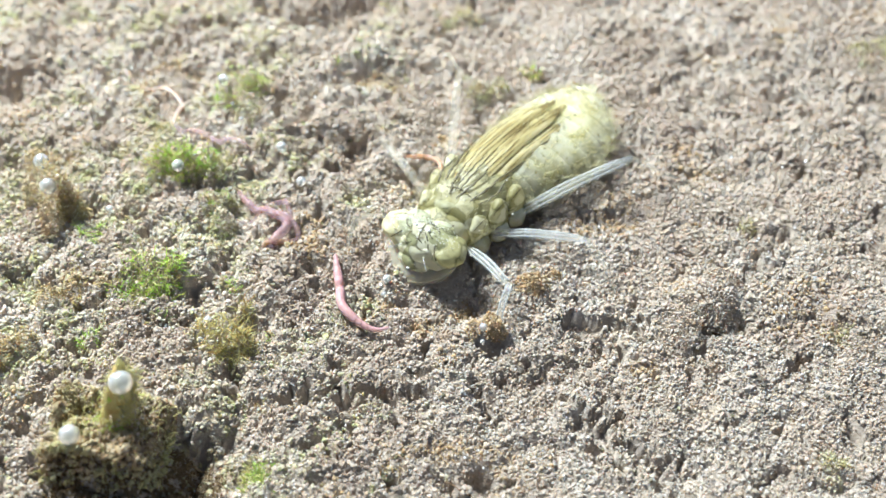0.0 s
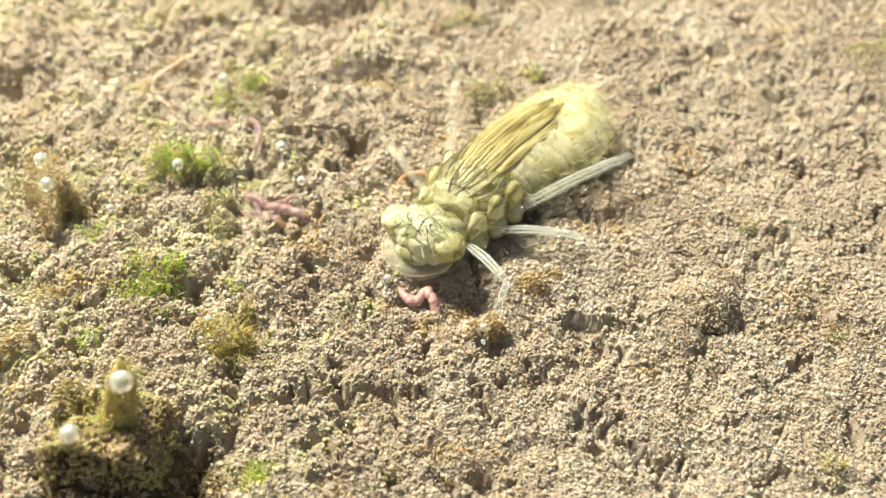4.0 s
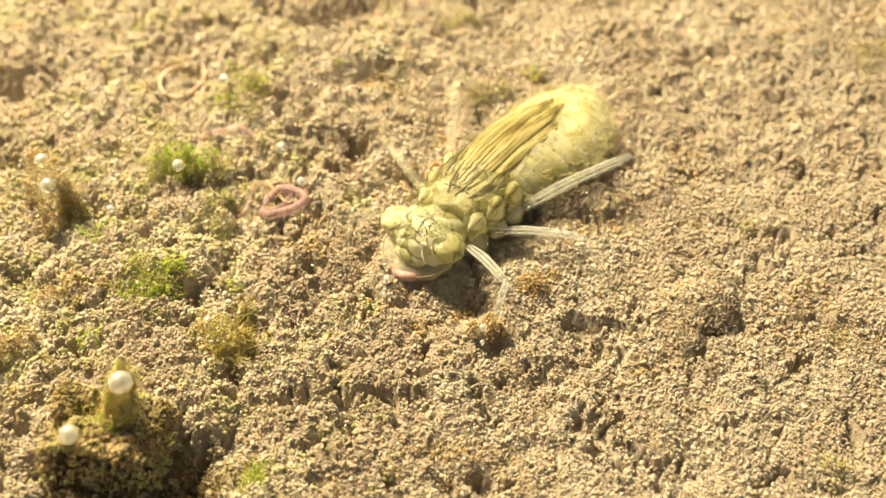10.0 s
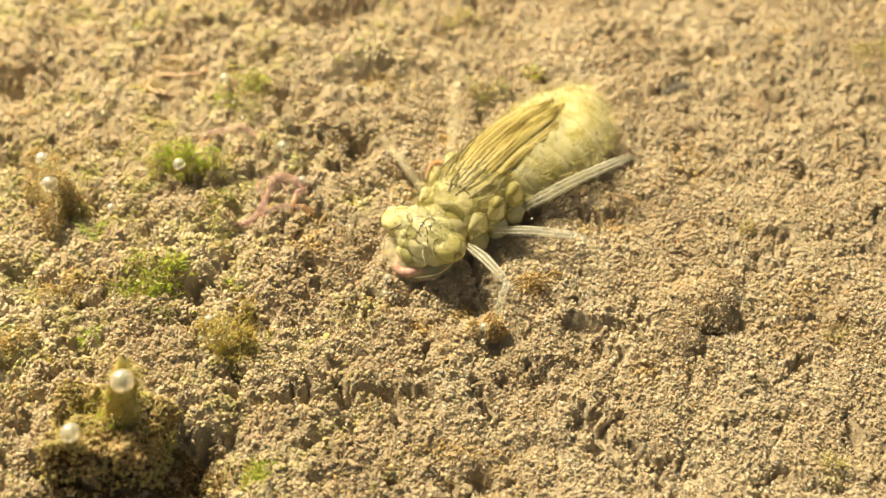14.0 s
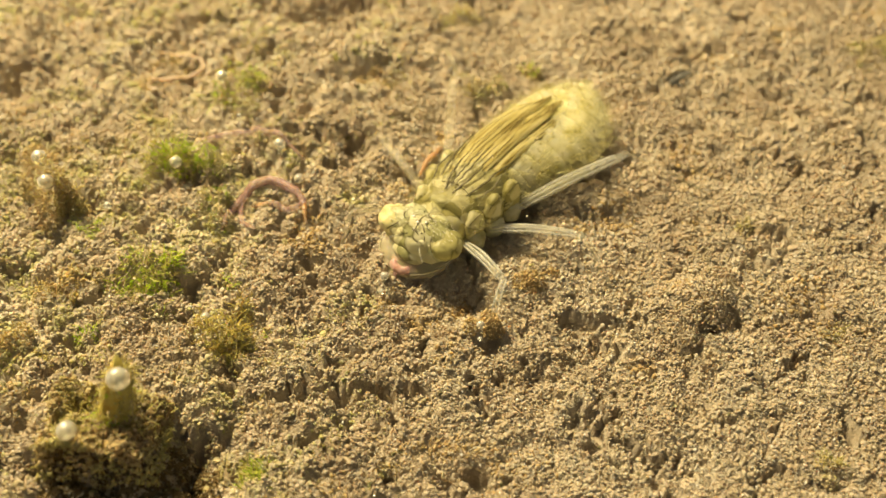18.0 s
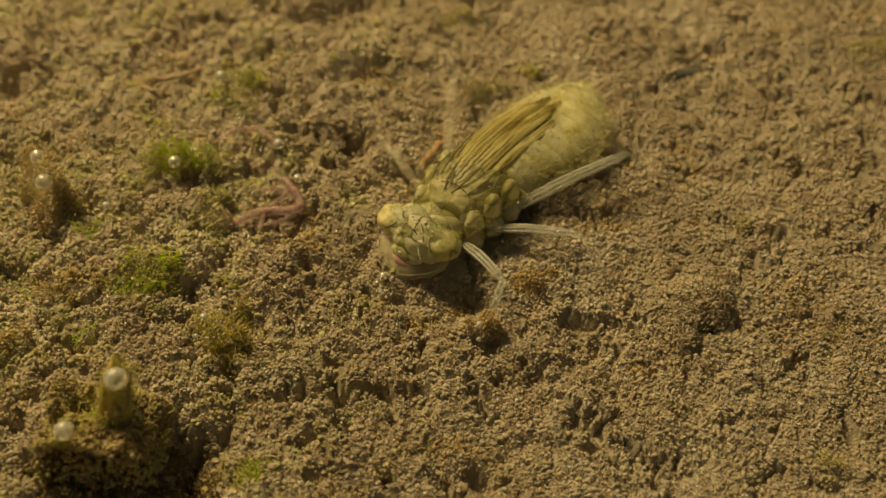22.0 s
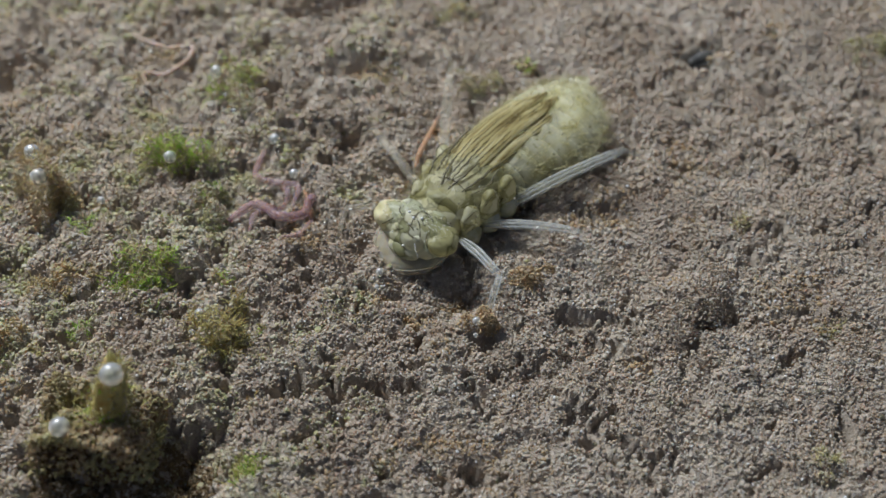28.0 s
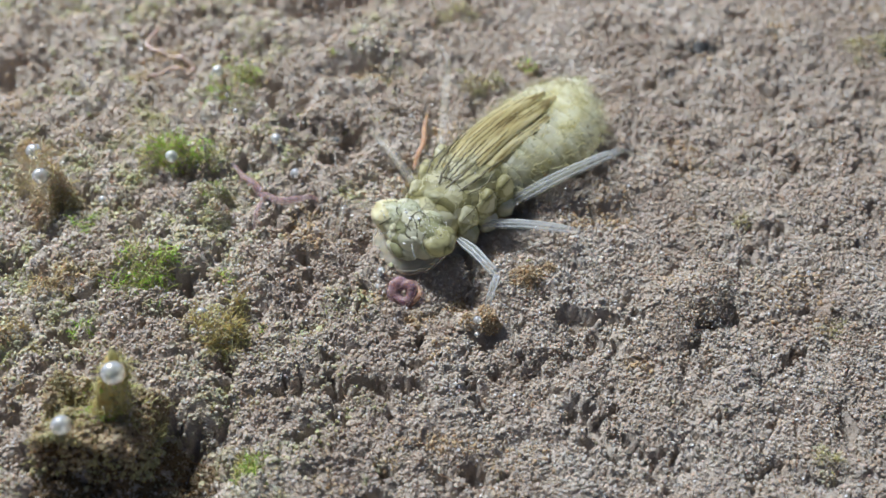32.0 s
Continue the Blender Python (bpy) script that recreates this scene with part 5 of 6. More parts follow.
# ---- specks drifting in the water, and silt flakes whirled up by the larva ----
r = np.random.default_rng(55)
drifters = []
for k in range(110):
    if k < 60:
        p = (r.uniform(-14, 24), r.uniform(-8, 26), r.uniform(1.5, 9))
    else:
        p = (r.uniform(-44, 20), r.uniform(0, 36), r.uniform(1.0, 10))
    me = mesh_from("drifting_speck", LUMPS1[k % 24] * r.uniform(0.035, 0.075), LF1, SPECK if k % 5 else DARK)
    ob = new("drifting_speck", me)
    ob.location = Vector(p) * MM
    tagged(ob, "tiny pale speck drifting in the water" if k % 5 else "tiny dark speck drifting in the water", "particle", "specks in the water")
    drifters.append((ob, np.array(p), r.normal(0, 1.1, (5, 3)) * (1, 1, 0.35)))
flakes = []
for k in range(44):
    a, q = r.uniform(0, 6.28), r.uniform(0.2, 1.0)
    x, y = -2.2 + 3.4 * q * math.cos(a), -5.4 + 2.6 * q * math.sin(a)
    me = mesh_from("silt_flake", LUMPS1[k % 24] * r.uniform(0.06, 0.15), LF1, PELLETS, False)
    ob = new("silt_flake", me)
    ob.location = Vector((x, y, gz(x, y) + 0.12)) * MM
    tagged(ob, "loose tan silt flake by a larva's mouth", "silt flake", "flakes by the mouth")
    flakes.append((ob, x, y, r.uniform(0.5, 3.0), r.normal(0, 1.2, 2)))


# ---- all that moves ----
def motions():
    # the larva's own shifts: two lunges, a settling
    def stand(dx, dy, dz=0.0, turn=0.0):
        return pose((NX + dx) * MM, (NY + dy) * MM, dz * MM, 0, 0, NTURN + turn)
    walk(nymph, [(0, stand(0.15, -0.3)), (1.1, stand(0.15, -0.3)), (1.3, stand(0.0, 0.0, 0.15)), (1.5, stand(0.0, 0.2)), (2.0, stand(0.0, 0.25)),
                 (3.0, stand(0, 0.1)), (11.5, stand(0, 0.05)), (12.0, stand(0, -0.05)), (13, stand(0, 0)), (19, stand(0, 0)), (25.5, stand(0, 0)), (28.7, stand(0, 0)),
                 (28.8, stand(-0.2, 0.5, 0.3)), (29.0, stand(-0.15, 0.6, 0.15)), (29.2, stand(-0.3, 0.1)), (29.5, stand(-0.3, 0.0)), (32, stand(-0.28, 0.0))])

    def nod(pitch, dy=0.0, dz=0.0, turn=0.0):
        return HEAD_AT @ pose(0, dy * MM, dz * MM, pitch, 0, turn)
    walk(head, [(0, nod(-7)), (1.1, nod(-7)), (1.2, nod(14, 0.2, 0.4)), (1.3, nod(10, 0.3, 0.5)), (1.5, nod(2)), (2.0, nod(4)), (3.0, nod(2)), (11.5, nod(1)), (12.0, nod(-1)),
                (13, nod(0)), (28.7, nod(0)), (28.8, nod(38, 0.0, 1.3)), (28.9, nod(24, 0.0, 0.8)), (29.0, nod(6)), (29.5, nod(-3)), (32, nod(-3))])

    def mask(reach, drop=0.0):
        return LAB_FOLDED @ pose(reach * 0.25 * MM, reach * MM, -drop * MM)
    walk(labium, [(0, mask(0)), (1.1, mask(0)), (1.25, mask(3.2, 0.5)), (1.5, mask(0.2)), (2, mask(0)), (28.7, mask(0)), (28.8, mask(4.6, 0.3)), (28.9, mask(1.2, 0.2)), (29.1, mask(0)), (32, mask(0))])

    wriggle(worm_a, 0, (-24.0, 14.1), (-23.0, 13.2), (-22.3, 13.9), (-20.0, 12.1), (-17.0, 10.3))
    wriggle(worm_a, 0.5, (-24.1, 16.0), (-22.8, 13.5), (-19.4, 11.1), (-16.5, 9.8))
    wriggle(worm_a, 1, (-22.5, 15.2), (-20.8, 14.7), (-19.6, 12.6), (-21.0, 11.2), (-22.3, 11.8))
    wriggle(worm_a, 1.5, (-22.4, 16.1), (-20.1, 15.3), (-18.6, 13.6), (-19.6, 12.2), (-21.2, 12.8))
    wriggle(worm_a, 2, (-21.1, 16.0), (-19.2, 15.4), (-18.5, 13.5), (-19.7, 12.1), (-17.1, 9.9))
    wriggle(worm_a, 3, (-21.3, 14.3), (-19.0, 14.8), (-17.0, 14.2), (-15.8, 11.0), (-16.5, 7.1))
    wriggle(worm_a, 6, (-23.0, 14.3), (-19.7, 13.9), (-16.6, 12.6), (-15.4, 11.4))
    wriggle(worm_a, 7, (-20.6, 11.5), (-19.0, 13.1), (-16.1, 12.8), (-15.0, 11.6))
    wriggle(worm_a, 8, (-20.6, 10.4), (-20.1, 13.4), (-18.4, 13.5), (-16.5, 12.5))
    wriggle(worm_a, 9, (-21.0, 10.8), (-20.1, 12.9), (-16.9, 12.8), (-15.7, 11.6))
    wriggle(worm_a, 10, (-21.8, 11.1), (-20.7, 13.1), (-18.5, 13.2), (-16.8, 12.1))
    wriggle(worm_a, 12, (-21.7, 10.8), (-20.8, 12.9), (-18.8, 13.0), (-16.8, 11.8))
    wriggle(worm_a, 14, (-21.7, 10.9), (-20.8, 12.8), (-18.5, 13.2), (-16.6, 12.0))
    wriggle(worm_a, 17, (-20.9, 11.5), (-19.9, 12.5), (-17.6, 12.3), (-15.7, 11.1))
    wriggle(worm_a, 18, (-21.1, 11.2), (-18.3, 11.6), (-14.6, 11.0), (-13.9, 10.5))
    wriggle(worm_a, 19, (-21.1, 11.6), (-18.2, 11.9), (-14.5, 11.0), (-12.1, 10.0))
    wriggle(worm_a, 20, (-20.3, 11.6), (-18.3, 12.1), (-16.5, 11.2), (-14.6, 9.9))
    wriggle(worm_a, 21, (-20.1, 11.6), (-18.2, 12.1), (-16.4, 11.6), (-14.5, 10.2))
    wriggle(worm_a, 22, (-19.8, 11.4), (-18.2, 12.2), (-16.2, 12.0), (-14.2, 9.9))
    wriggle(worm_a, 23, (-17.7, 11.6), (-17.0, 12.7), (-15.0, 11.4), (-13.6, 8.2), (-12.1, 6.0))
    wriggle(worm_a, 24, (-18.0, 10.1), (-15.7, 10.3), (-13.6, 8.1), (-11.3, 6.0))
    wriggle(worm_a, 25, (-17.0, 10.2), (-15.7, 11.8), (-16.6, 9.4), (-13.8, 7.4), (-12.1, 5.4))
    wriggle(worm_a, 27.5, (-14.6, 10.5), (-14.5, 6.2), (-12.0, 4.0), (-11.5, 1.1))
    wriggle(worm_a, 28, (-14.6, 9.1), (-14.8, 5.3), (-12.7, 4.2), (-11.2, 3.9), (-11.3, 1.7))
    wriggle(worm_a, 28.5, (-15.8, 8.6), (-14.3, 4.8), (-12.2, 3.4), (-11.0, 4.2))
    wriggle(worm_a, 29, (-16.1, 8.3), (-14.4, 4.8), (-12.2, 5.6), (-11.0, 5.9))
    wriggle(worm_a, 30, (-15.1, 6.0), (-13.7, 2.8), (-11.0, 2.5), (-9.7, 2.9))
    wriggle(worm_a, 31, (-17.4, 5.8), (-15.2, 4.3), (-13.0, 2.1), (-10.6, 2.4))
    wriggle(worm_a, 32, (-16.9, 6.5), (-14.5, 3.6), (-12.7, 2.2), (-10.0, 2.4))
    wriggle(worm_b, 0, (-16.7, 4.7), (-15.3, 3.1), (-13.7, 1.8), (-12.2, 0.4), (-13.1, -1.1))
    wriggle(worm_b, 0.5, (-16.8, 4.7), (-16.0, 2.9), (-14.7, 2.3), (-14.7, 3.8), (-13.2, 0.8))
    wriggle(worm_b, 1, (-17.0, 4.1), (-16.2, 2.3), (-14.7, 2.3), (-14.6, 4.1), (-16.0, 4.8), (-13.5, 3.2))
    wriggle(worm_b, 1.4, (-16.1, 4.2), (-15.2, 2.0), (-13.6, 2.2), (-13.4, 4.1), (-15.0, 5.6), (-12.6, 1.5))
    wriggle(worm_b, 2, (-16.3, 4.8), (-15.8, 2.6), (-14.2, 2.7), (-14.2, 4.7), (-11.8, 1.6))
    wriggle(worm_b, 3, (-16.4, 5.9), (-14.8, 3.3), (-12.6, 0.9), (-11.7, 0.1))
    wriggle(worm_b, 6, (-15.4, -0.6), (-12.9, 1.2), (-10.9, 3.0), (-10.4, 5.1))
    wriggle(worm_b, 7, (-14.6, 0.0), (-12.4, 2.0), (-11.7, 4.0), (-13.3, 5.5), (-14.0, 4.0))
    wriggle(worm_b, 8, (-14.6, 1.1), (-13.6, 3.1), (-12.0, 3.4), (-11.6, 2.1), (-13.1, 1.1))
    wriggle(worm_b, 9, (-15.0, 1.9), (-14.1, 0.1), (-12.5, 0.4), (-12.2, 2.4), (-13.2, 4.1), (-14.5, 5.5))
    wriggle(worm_b, 10, (-14.5, 2.8), (-13.3, 4.3), (-11.2, 3.6), (-11.7, 2.0), (-13.9, 1.6), (-14.7, 2.4))
    wriggle(worm_b, 11, (-14.8, 2.1), (-12.6, 2.4), (-11.1, 4.1), (-9.9, 3.0), (-11.4, 2.2))
    wriggle(worm_b, 12, (-16.5, 0.6), (-14.7, 3.4), (-13.9, 6.7), (-11.6, 6.0), (-11.9, 3.1))
    wriggle(worm_b, 13, (-16.9, 0.5), (-14.6, 3.3), (-13.5, 5.9), (-10.7, 5.1), (-11.2, 2.6))
    wriggle(worm_b, 14, (-17.0, 0.9), (-15.0, 2.2), (-13.7, 5.5), (-11.7, 5.1), (-12.1, 2.2))
    wriggle(worm_b, 17, (-17.0, 3.9), (-13.8, 3.1), (-11.1, 3.1), (-10.8, 1.8), (-12.8, 1.5))
    wriggle(worm_b, 18, (-17.3, 0.5), (-16.8, 3.2), (-14.3, 5.0), (-11.4, 3.2), (-10.7, 0.8))
    wriggle(worm_b, 19, (-16.7, 1.4), (-14.8, 2.8), (-12.7, 1.8), (-10.8, 1.4), (-11.5, 4.2))
    wriggle(worm_b, 20, (-17.0, 0.5), (-15.0, 1.9), (-12.2, 2.2), (-10.5, 2.5), (-11.0, 5.1))
    wriggle(worm_b, 21, (-16.6, 0.1), (-14.4, 0.5), (-11.6, 1.1), (-10.5, 1.7))
    wriggle(worm_b, 22, (-17.0, 0.7), (-14.3, 1.6), (-11.6, 1.3), (-11.2, 2.4), (-12.5, 4.9))
    wriggle(worm_b, 23, (-16.6, -0.1), (-13.7, 0.6), (-11.4, 2.0), (-12.3, 5.2))
    wriggle(worm_b, 24, (-16.8, 0.5), (-13.9, 0.1), (-12.1, 1.2), (-12.0, 4.4), (-10.8, 5.4))
    wriggle(worm_b, 25, (-16.8, 0.8), (-13.8, -0.1), (-11.8, 0.9), (-12.0, 4.4), (-13.8, 7.4))
    wriggle(worm_b, 27.5, (-16.9, 0.8), (-15.0, 2.6), (-13.1, 0.5), (-11.1, 0.2), (-10.3, 1.9))
    wriggle(worm_b, 28, (-16.8, 0.6), (-14.4, 2.0), (-12.3, 0.3), (-10.5, 1.0), (-10.1, 2.2))
    wriggle(worm_b, 28.5, (-17.1, 0.6), (-14.2, 0.6), (-11.9, 1.0), (-9.5, 0.6), (-10.3, -1.3))
    wriggle(worm_b, 28.8, (-15.4, -0.2), (-12.2, -0.8), (-9.5, -1.4), (-8.3, -1.7))
    wriggle(worm_b, 29, (-4.1, -4.8, 1.8), (-4.6, -4.6, 1.8), (-5.1, -4.9, 1.8), (-5.4, -5.1, 1.8), (-5.4, -5.3, 1.8), (-5.1, -5.6, 1.5), (-4.6, -5.8, 1.1), (-4.1, -5.6, 1.0), (-3.8, -5.4, 1.2), (-3.8, -5.2, 1.6), (-4.1, -4.8, 2.1), (-4.5, -4.6, 2.3), (-5.0, -4.9, 2.2), (-5.2, -5.1, 1.7), (-5.3, -5.2, 1.2), (-5.0, -5.6, 1.0), (-4.6, -5.8, 1.1), (-4.2, -5.6, 1.4), (-4.0, -5.4, 1.7), (-3.9, -5.3, 1.8), (-4.1, -4.8, 1.8), (-4.5, -4.6, 1.7), (-4.8, -4.9, 1.8), (-5.1, -5.0, 1.8))
    wriggle(worm_b, 29.5, (-3.4, -5.2, 1.8), (-3.9, -5.1, 1.8), (-4.3, -5.5, 1.8), (-4.3, -5.8, 1.8), (-4.1, -5.9, 1.6), (-3.7, -6.2, 1.3), (-3.2, -6.3, 1.0), (-2.8, -5.9, 1.1), (-2.7, -5.6, 1.4), (-2.9, -5.5, 1.9), (-3.3, -5.2, 2.3), (-3.8, -5.1, 2.3), (-4.1, -5.5, 1.9), (-4.2, -5.8, 1.4), (-4.0, -5.9, 1.0), (-3.7, -6.2, 1.0), (-3.3, -6.3, 1.3), (-3.0, -5.9, 1.6), (-2.8, -5.6, 1.8), (-3.0, -5.5, 1.9), (-3.3, -5.2, 1.8), (-3.7, -5.1, 1.7), (-4.0, -5.5, 1.8), (-4.1, -5.7, 1.8))
    wriggle(worm_b, 30, (-4.3, -5.3, 1.7), (-4.7, -5.3, 1.7), (-4.9, -5.8, 1.7), (-4.8, -6.1, 1.6), (-4.3, -6.1, 1.4), (-3.8, -6.2, 1.1), (-3.4, -6.2, 1.1), (-3.2, -5.7, 1.3), (-3.4, -5.4, 1.8), (-3.7, -5.4, 2.2), (-4.2, -5.2, 2.3), (-4.6, -5.3, 2.1), (-4.8, -5.8, 1.6), (-4.7, -6.0, 1.1), (-4.3, -6.1, 0.9), (-3.9, -6.3, 1.1), (-3.6, -6.2, 1.5), (-3.4, -5.7, 1.8), (-3.5, -5.5, 1.9), (-3.7, -5.4, 1.8), (-4.1, -5.2, 1.7), (-4.5, -5.3, 1.7), (-4.6, -5.7, 1.7), (-4.6, -6.0, 1.7))
    wriggle(worm_b, 31, (-3.6, -5.9, 1.6), (-3.6, -6.1, 1.6), (-3.4, -6.5, 1.6), (-2.9, -6.6, 1.4), (-2.4, -6.4, 1.2), (-2.0, -6.3, 1.2), (-2.0, -6.1, 1.4), (-2.2, -5.6, 1.9), (-2.7, -5.5, 2.2), (-3.2, -5.7, 2.3), (-3.5, -5.8, 2.0), (-3.5, -6.0, 1.4), (-3.3, -6.5, 1.0), (-2.9, -6.6, 0.9), (-2.5, -6.4, 1.2), (-2.2, -6.3, 1.6), (-2.1, -6.1, 1.9), (-2.3, -5.6, 2.0), (-2.7, -5.5, 1.9), (-3.0, -5.7, 1.7), (-3.3, -5.8, 1.6), (-3.4, -6.0, 1.6), (-3.2, -6.5, 1.6), (-2.9, -6.6, 1.4))
    wriggle(worm_b, 32, (-3.4, -7.1, 1.5), (-3.0, -7.2, 1.5), (-2.4, -7.5, 1.4), (-2.0, -7.3, 1.2), (-1.8, -6.8, 1.3), (-1.9, -6.7, 1.5), (-2.2, -6.6, 2.0), (-2.7, -6.3, 2.3), (-3.2, -6.5, 2.2), (-3.4, -6.9, 1.8), (-3.3, -7.1, 1.3), (-3.0, -7.2, 0.9), (-2.5, -7.5, 0.9), (-2.1, -7.3, 1.3), (-1.9, -6.9, 1.8), (-2.0, -6.7, 2.1), (-2.3, -6.6, 2.1), (-2.7, -6.3, 1.9), (-3.0, -6.5, 1.6), (-3.2, -6.9, 1.5), (-3.2, -7.0, 1.5), (-3.0, -7.2, 1.5), (-2.6, -7.5, 1.4), (-2.3, -7.3, 1.2))
    wriggle(worm_c, 0, (-13.7, 2.1), (-12.1, 1.0), (-11.4, -0.5), (-13.5, -1.4))
    wriggle(worm_c, 1, (-14.8, 2.2), (-13.1, 1.5), (-12.0, 0.2), (-13.9, -0.9))
    wriggle(worm_c, 2, (-14.1, 2.1), (-11.8, 1.6), (-11.1, 0.1), (-12.9, -0.5))
    wriggle(worm_c, 3, (-14.8, 3.3), (-13.3, 2.1), (-12.6, 0.9), (-12.2, -0.2))
    wriggle(worm_c, 6, (-16.7, 5.9), (-15.7, 3.0), (-14.3, 4.4), (-12.9, 5.3), (-10.6, 5.3))
    wriggle(worm_c, 7, (-16.5, 6.9), (-14.7, 4.0), (-12.2, 2.8), (-10.2, 3.4))
    wriggle(worm_c, 8, (-15.5, 3.4), (-13.5, 2.1), (-11.6, 1.9), (-10.5, 1.8))
    wriggle(worm_c, 9, (-16.3, 6.2), (-15.7, 3.4), (-14.3, 5.1), (-12.7, 3.8), (-12.2, 3.1))
    wriggle(worm_c, 10, (-17.0, 2.4), (-16.0, 3.4), (-14.9, 5.5), (-11.9, 2.2), (-10.1, 2.2))
    wriggle(worm_c, 11, (-16.4, 2.1), (-15.5, 3.4), (-13.0, 1.7), (-10.7, 2.4))
    wriggle(worm_c, 12, (-15.4, 1.4), (-14.1, 2.1), (-12.8, 2.6), (-11.9, 2.9))
    wriggle(worm_c, 13, (-15.7, 1.6), (-14.8, 2.2), (-13.5, 2.4), (-12.0, 1.2))
    wriggle(worm_c, 14, (-15.6, 2.0), (-14.3, 2.0), (-12.9, 2.3), (-11.1, 2.1))
    wriggle(worm_c, 17, (-15.9, 4.5), (-14.0, 3.7), (-12.8, 1.8), (-13.1, 0.2))
    wriggle(worm_c, 18, (-10.9, 3.0), (-11.5, 1.7), (-12.6, 2.0), (-13.4, 2.4))
    wriggle(worm_c, 19, (-16.9, 0.9), (-16.0, 3.0), (-14.2, 3.0), (-12.9, 3.4), (-11.4, 4.7))
    wriggle(worm_c, 20, (-15.4, 2.1), (-13.7, 3.1), (-12.4, 3.4), (-10.5, 2.4))
    wriggle(worm_c, 21, (-14.8, 1.7), (-13.4, 2.9), (-11.9, 2.1), (-10.5, 0.7))
    wriggle(worm_c, 22, (-13.6, 0.2), (-12.2, 0.7), (-10.9, 1.6), (-11.6, 3.7))
    wriggle(worm_c, 23, (-12.4, -1.7), (-10.9, -0.9), (-10.3, 0.2), (-10.6, 2.3))
    wriggle(worm_c, 24, (-12.5, -1.5), (-11.1, -0.7), (-10.1, 0.5), (-10.1, 2.9))
    wriggle(worm_c, 25, (-12.7, -1.8), (-11.6, -0.8), (-10.8, 0.2), (-10.6, 2.3))
    wriggle(worm_c, 27.5, (-12.3, -1.8), (-10.5, -1.1), (-10.0, 1.1), (-10.9, 3.3))
    wriggle(worm_c, 28, (-12.2, -2.0), (-10.5, -1.4), (-9.9, 0.9), (-10.5, 2.8))
    wriggle(worm_c, 28.5, (-12.1, -2.0), (-10.4, -1.4), (-9.6, 0.2), (-10.5, 2.1))
    wriggle(worm_c, 28.8, (-11.2, -1.7), (-9.9, -1.4), (-8.8, -1.4), (-7.7, -1.4))
    wriggle(worm_c, 29, (-4.3, -4.9, 1.9), (-4.7, -5.0, 2.0), (-4.8, -5.5, 1.9), (-4.6, -5.7, 1.5), (-4.2, -5.7, 1.1), (-3.7, -5.8, 0.9), (-3.3, -5.7, 1.1), (-3.2, -5.3, 1.6), (-3.3, -5.0, 2.1), (-3.7, -5.0, 2.3), (-4.2, -4.9, 2.2), (-4.6, -4.9, 1.8), (-4.7, -5.4, 1.3), (-4.6, -5.7, 1.1), (-4.2, -5.7, 1.2))
    wriggle(worm_c, 29.5, (-3.6, -5.5, 1.9), (-3.8, -5.6, 1.9), (-3.7, -6.1, 1.7), (-3.3, -6.3, 1.3), (-2.8, -6.2, 1.0), (-2.3, -6.2, 1.0), (-2.1, -6.0, 1.4), (-2.2, -5.5, 1.9), (-2.5, -5.3, 2.3), (-3.0, -5.4, 2.3), (-3.4, -5.4, 1.9), (-3.6, -5.6, 1.5), (-3.6, -6.1, 1.1), (-3.3, -6.3, 1.1), (-2.8, -6.2, 1.3))
    wriggle(worm_c, 30, (-4.3, -5.7, 1.9), (-4.3, -5.9, 1.7), (-3.9, -6.3, 1.4), (-3.4, -6.4, 1.1), (-3.0, -6.1, 1.0), (-2.7, -6.0, 1.2), (-2.7, -5.8, 1.7), (-3.0, -5.4, 2.2), (-3.4, -5.3, 2.3), (-3.9, -5.6, 2.1), (-4.2, -5.7, 1.6), (-4.2, -5.9, 1.2), (-3.9, -6.3, 1.0), (-3.5, -6.4, 1.2), (-3.1, -6.2, 1.5))
    wriggle(worm_c, 31, (-2.9, -6.5, 1.6), (-2.5, -6.5, 1.3), (-1.9, -6.7, 1.1), (-1.5, -6.5, 1.0), (-1.4, -6.1, 1.3), (-1.5, -5.9, 1.8), (-1.9, -5.8, 2.3), (-2.4, -5.6, 2.3), (-2.8, -5.8, 2.0), (-3.0, -6.3, 1.5), (-2.9, -6.4, 1.1), (-2.5, -6.5, 1.0), (-2.0, -6.8, 1.2), (-1.7, -6.6, 1.6), (-1.5, -6.1, 1.8))
    wriggle(worm_c, 32, (-2.1, -7.5, 1.3), (-1.5, -7.3, 1.1), (-1.2, -7.3, 1.1), (-1.2, -7.0, 1.5), (-1.5, -6.5, 1.9), (-2.0, -6.5, 2.3), (-2.4, -6.7, 2.3), (-2.8, -6.7, 1.9), (-2.8, -7.0, 1.3), (-2.6, -7.5, 1.0), (-2.1, -7.5, 1.0), (-1.7, -7.3, 1.3), (-1.4, -7.3, 1.7), (-1.3, -7.0, 1.9), (-1.5, -6.5, 1.9))
    wriggle(worm_d, 0, (-8.2, -3.1), (-7.7, -5.9), (-7.2, -8.3), (-5.1, -9.8), (-2.9, -9.3))
    wriggle(worm_d, 0.6, (-8.3, -3.2), (-7.9, -5.9), (-7.2, -8.2), (-5.1, -9.8), (-2.9, -9.2))
    wriggle(worm_d, 1.1, (-8.4, -3.3), (-7.7, -5.3), (-6.9, -7.6), (-5.0, -9.7), (-2.8, -9.2))
    wriggle(worm_d, 1.3, (-4.6, -7.0, 1.3), (-4.2, -7.8, 1.3), (-2.9, -8.9, 1.3), (-1.9, -9.2, 1.3))
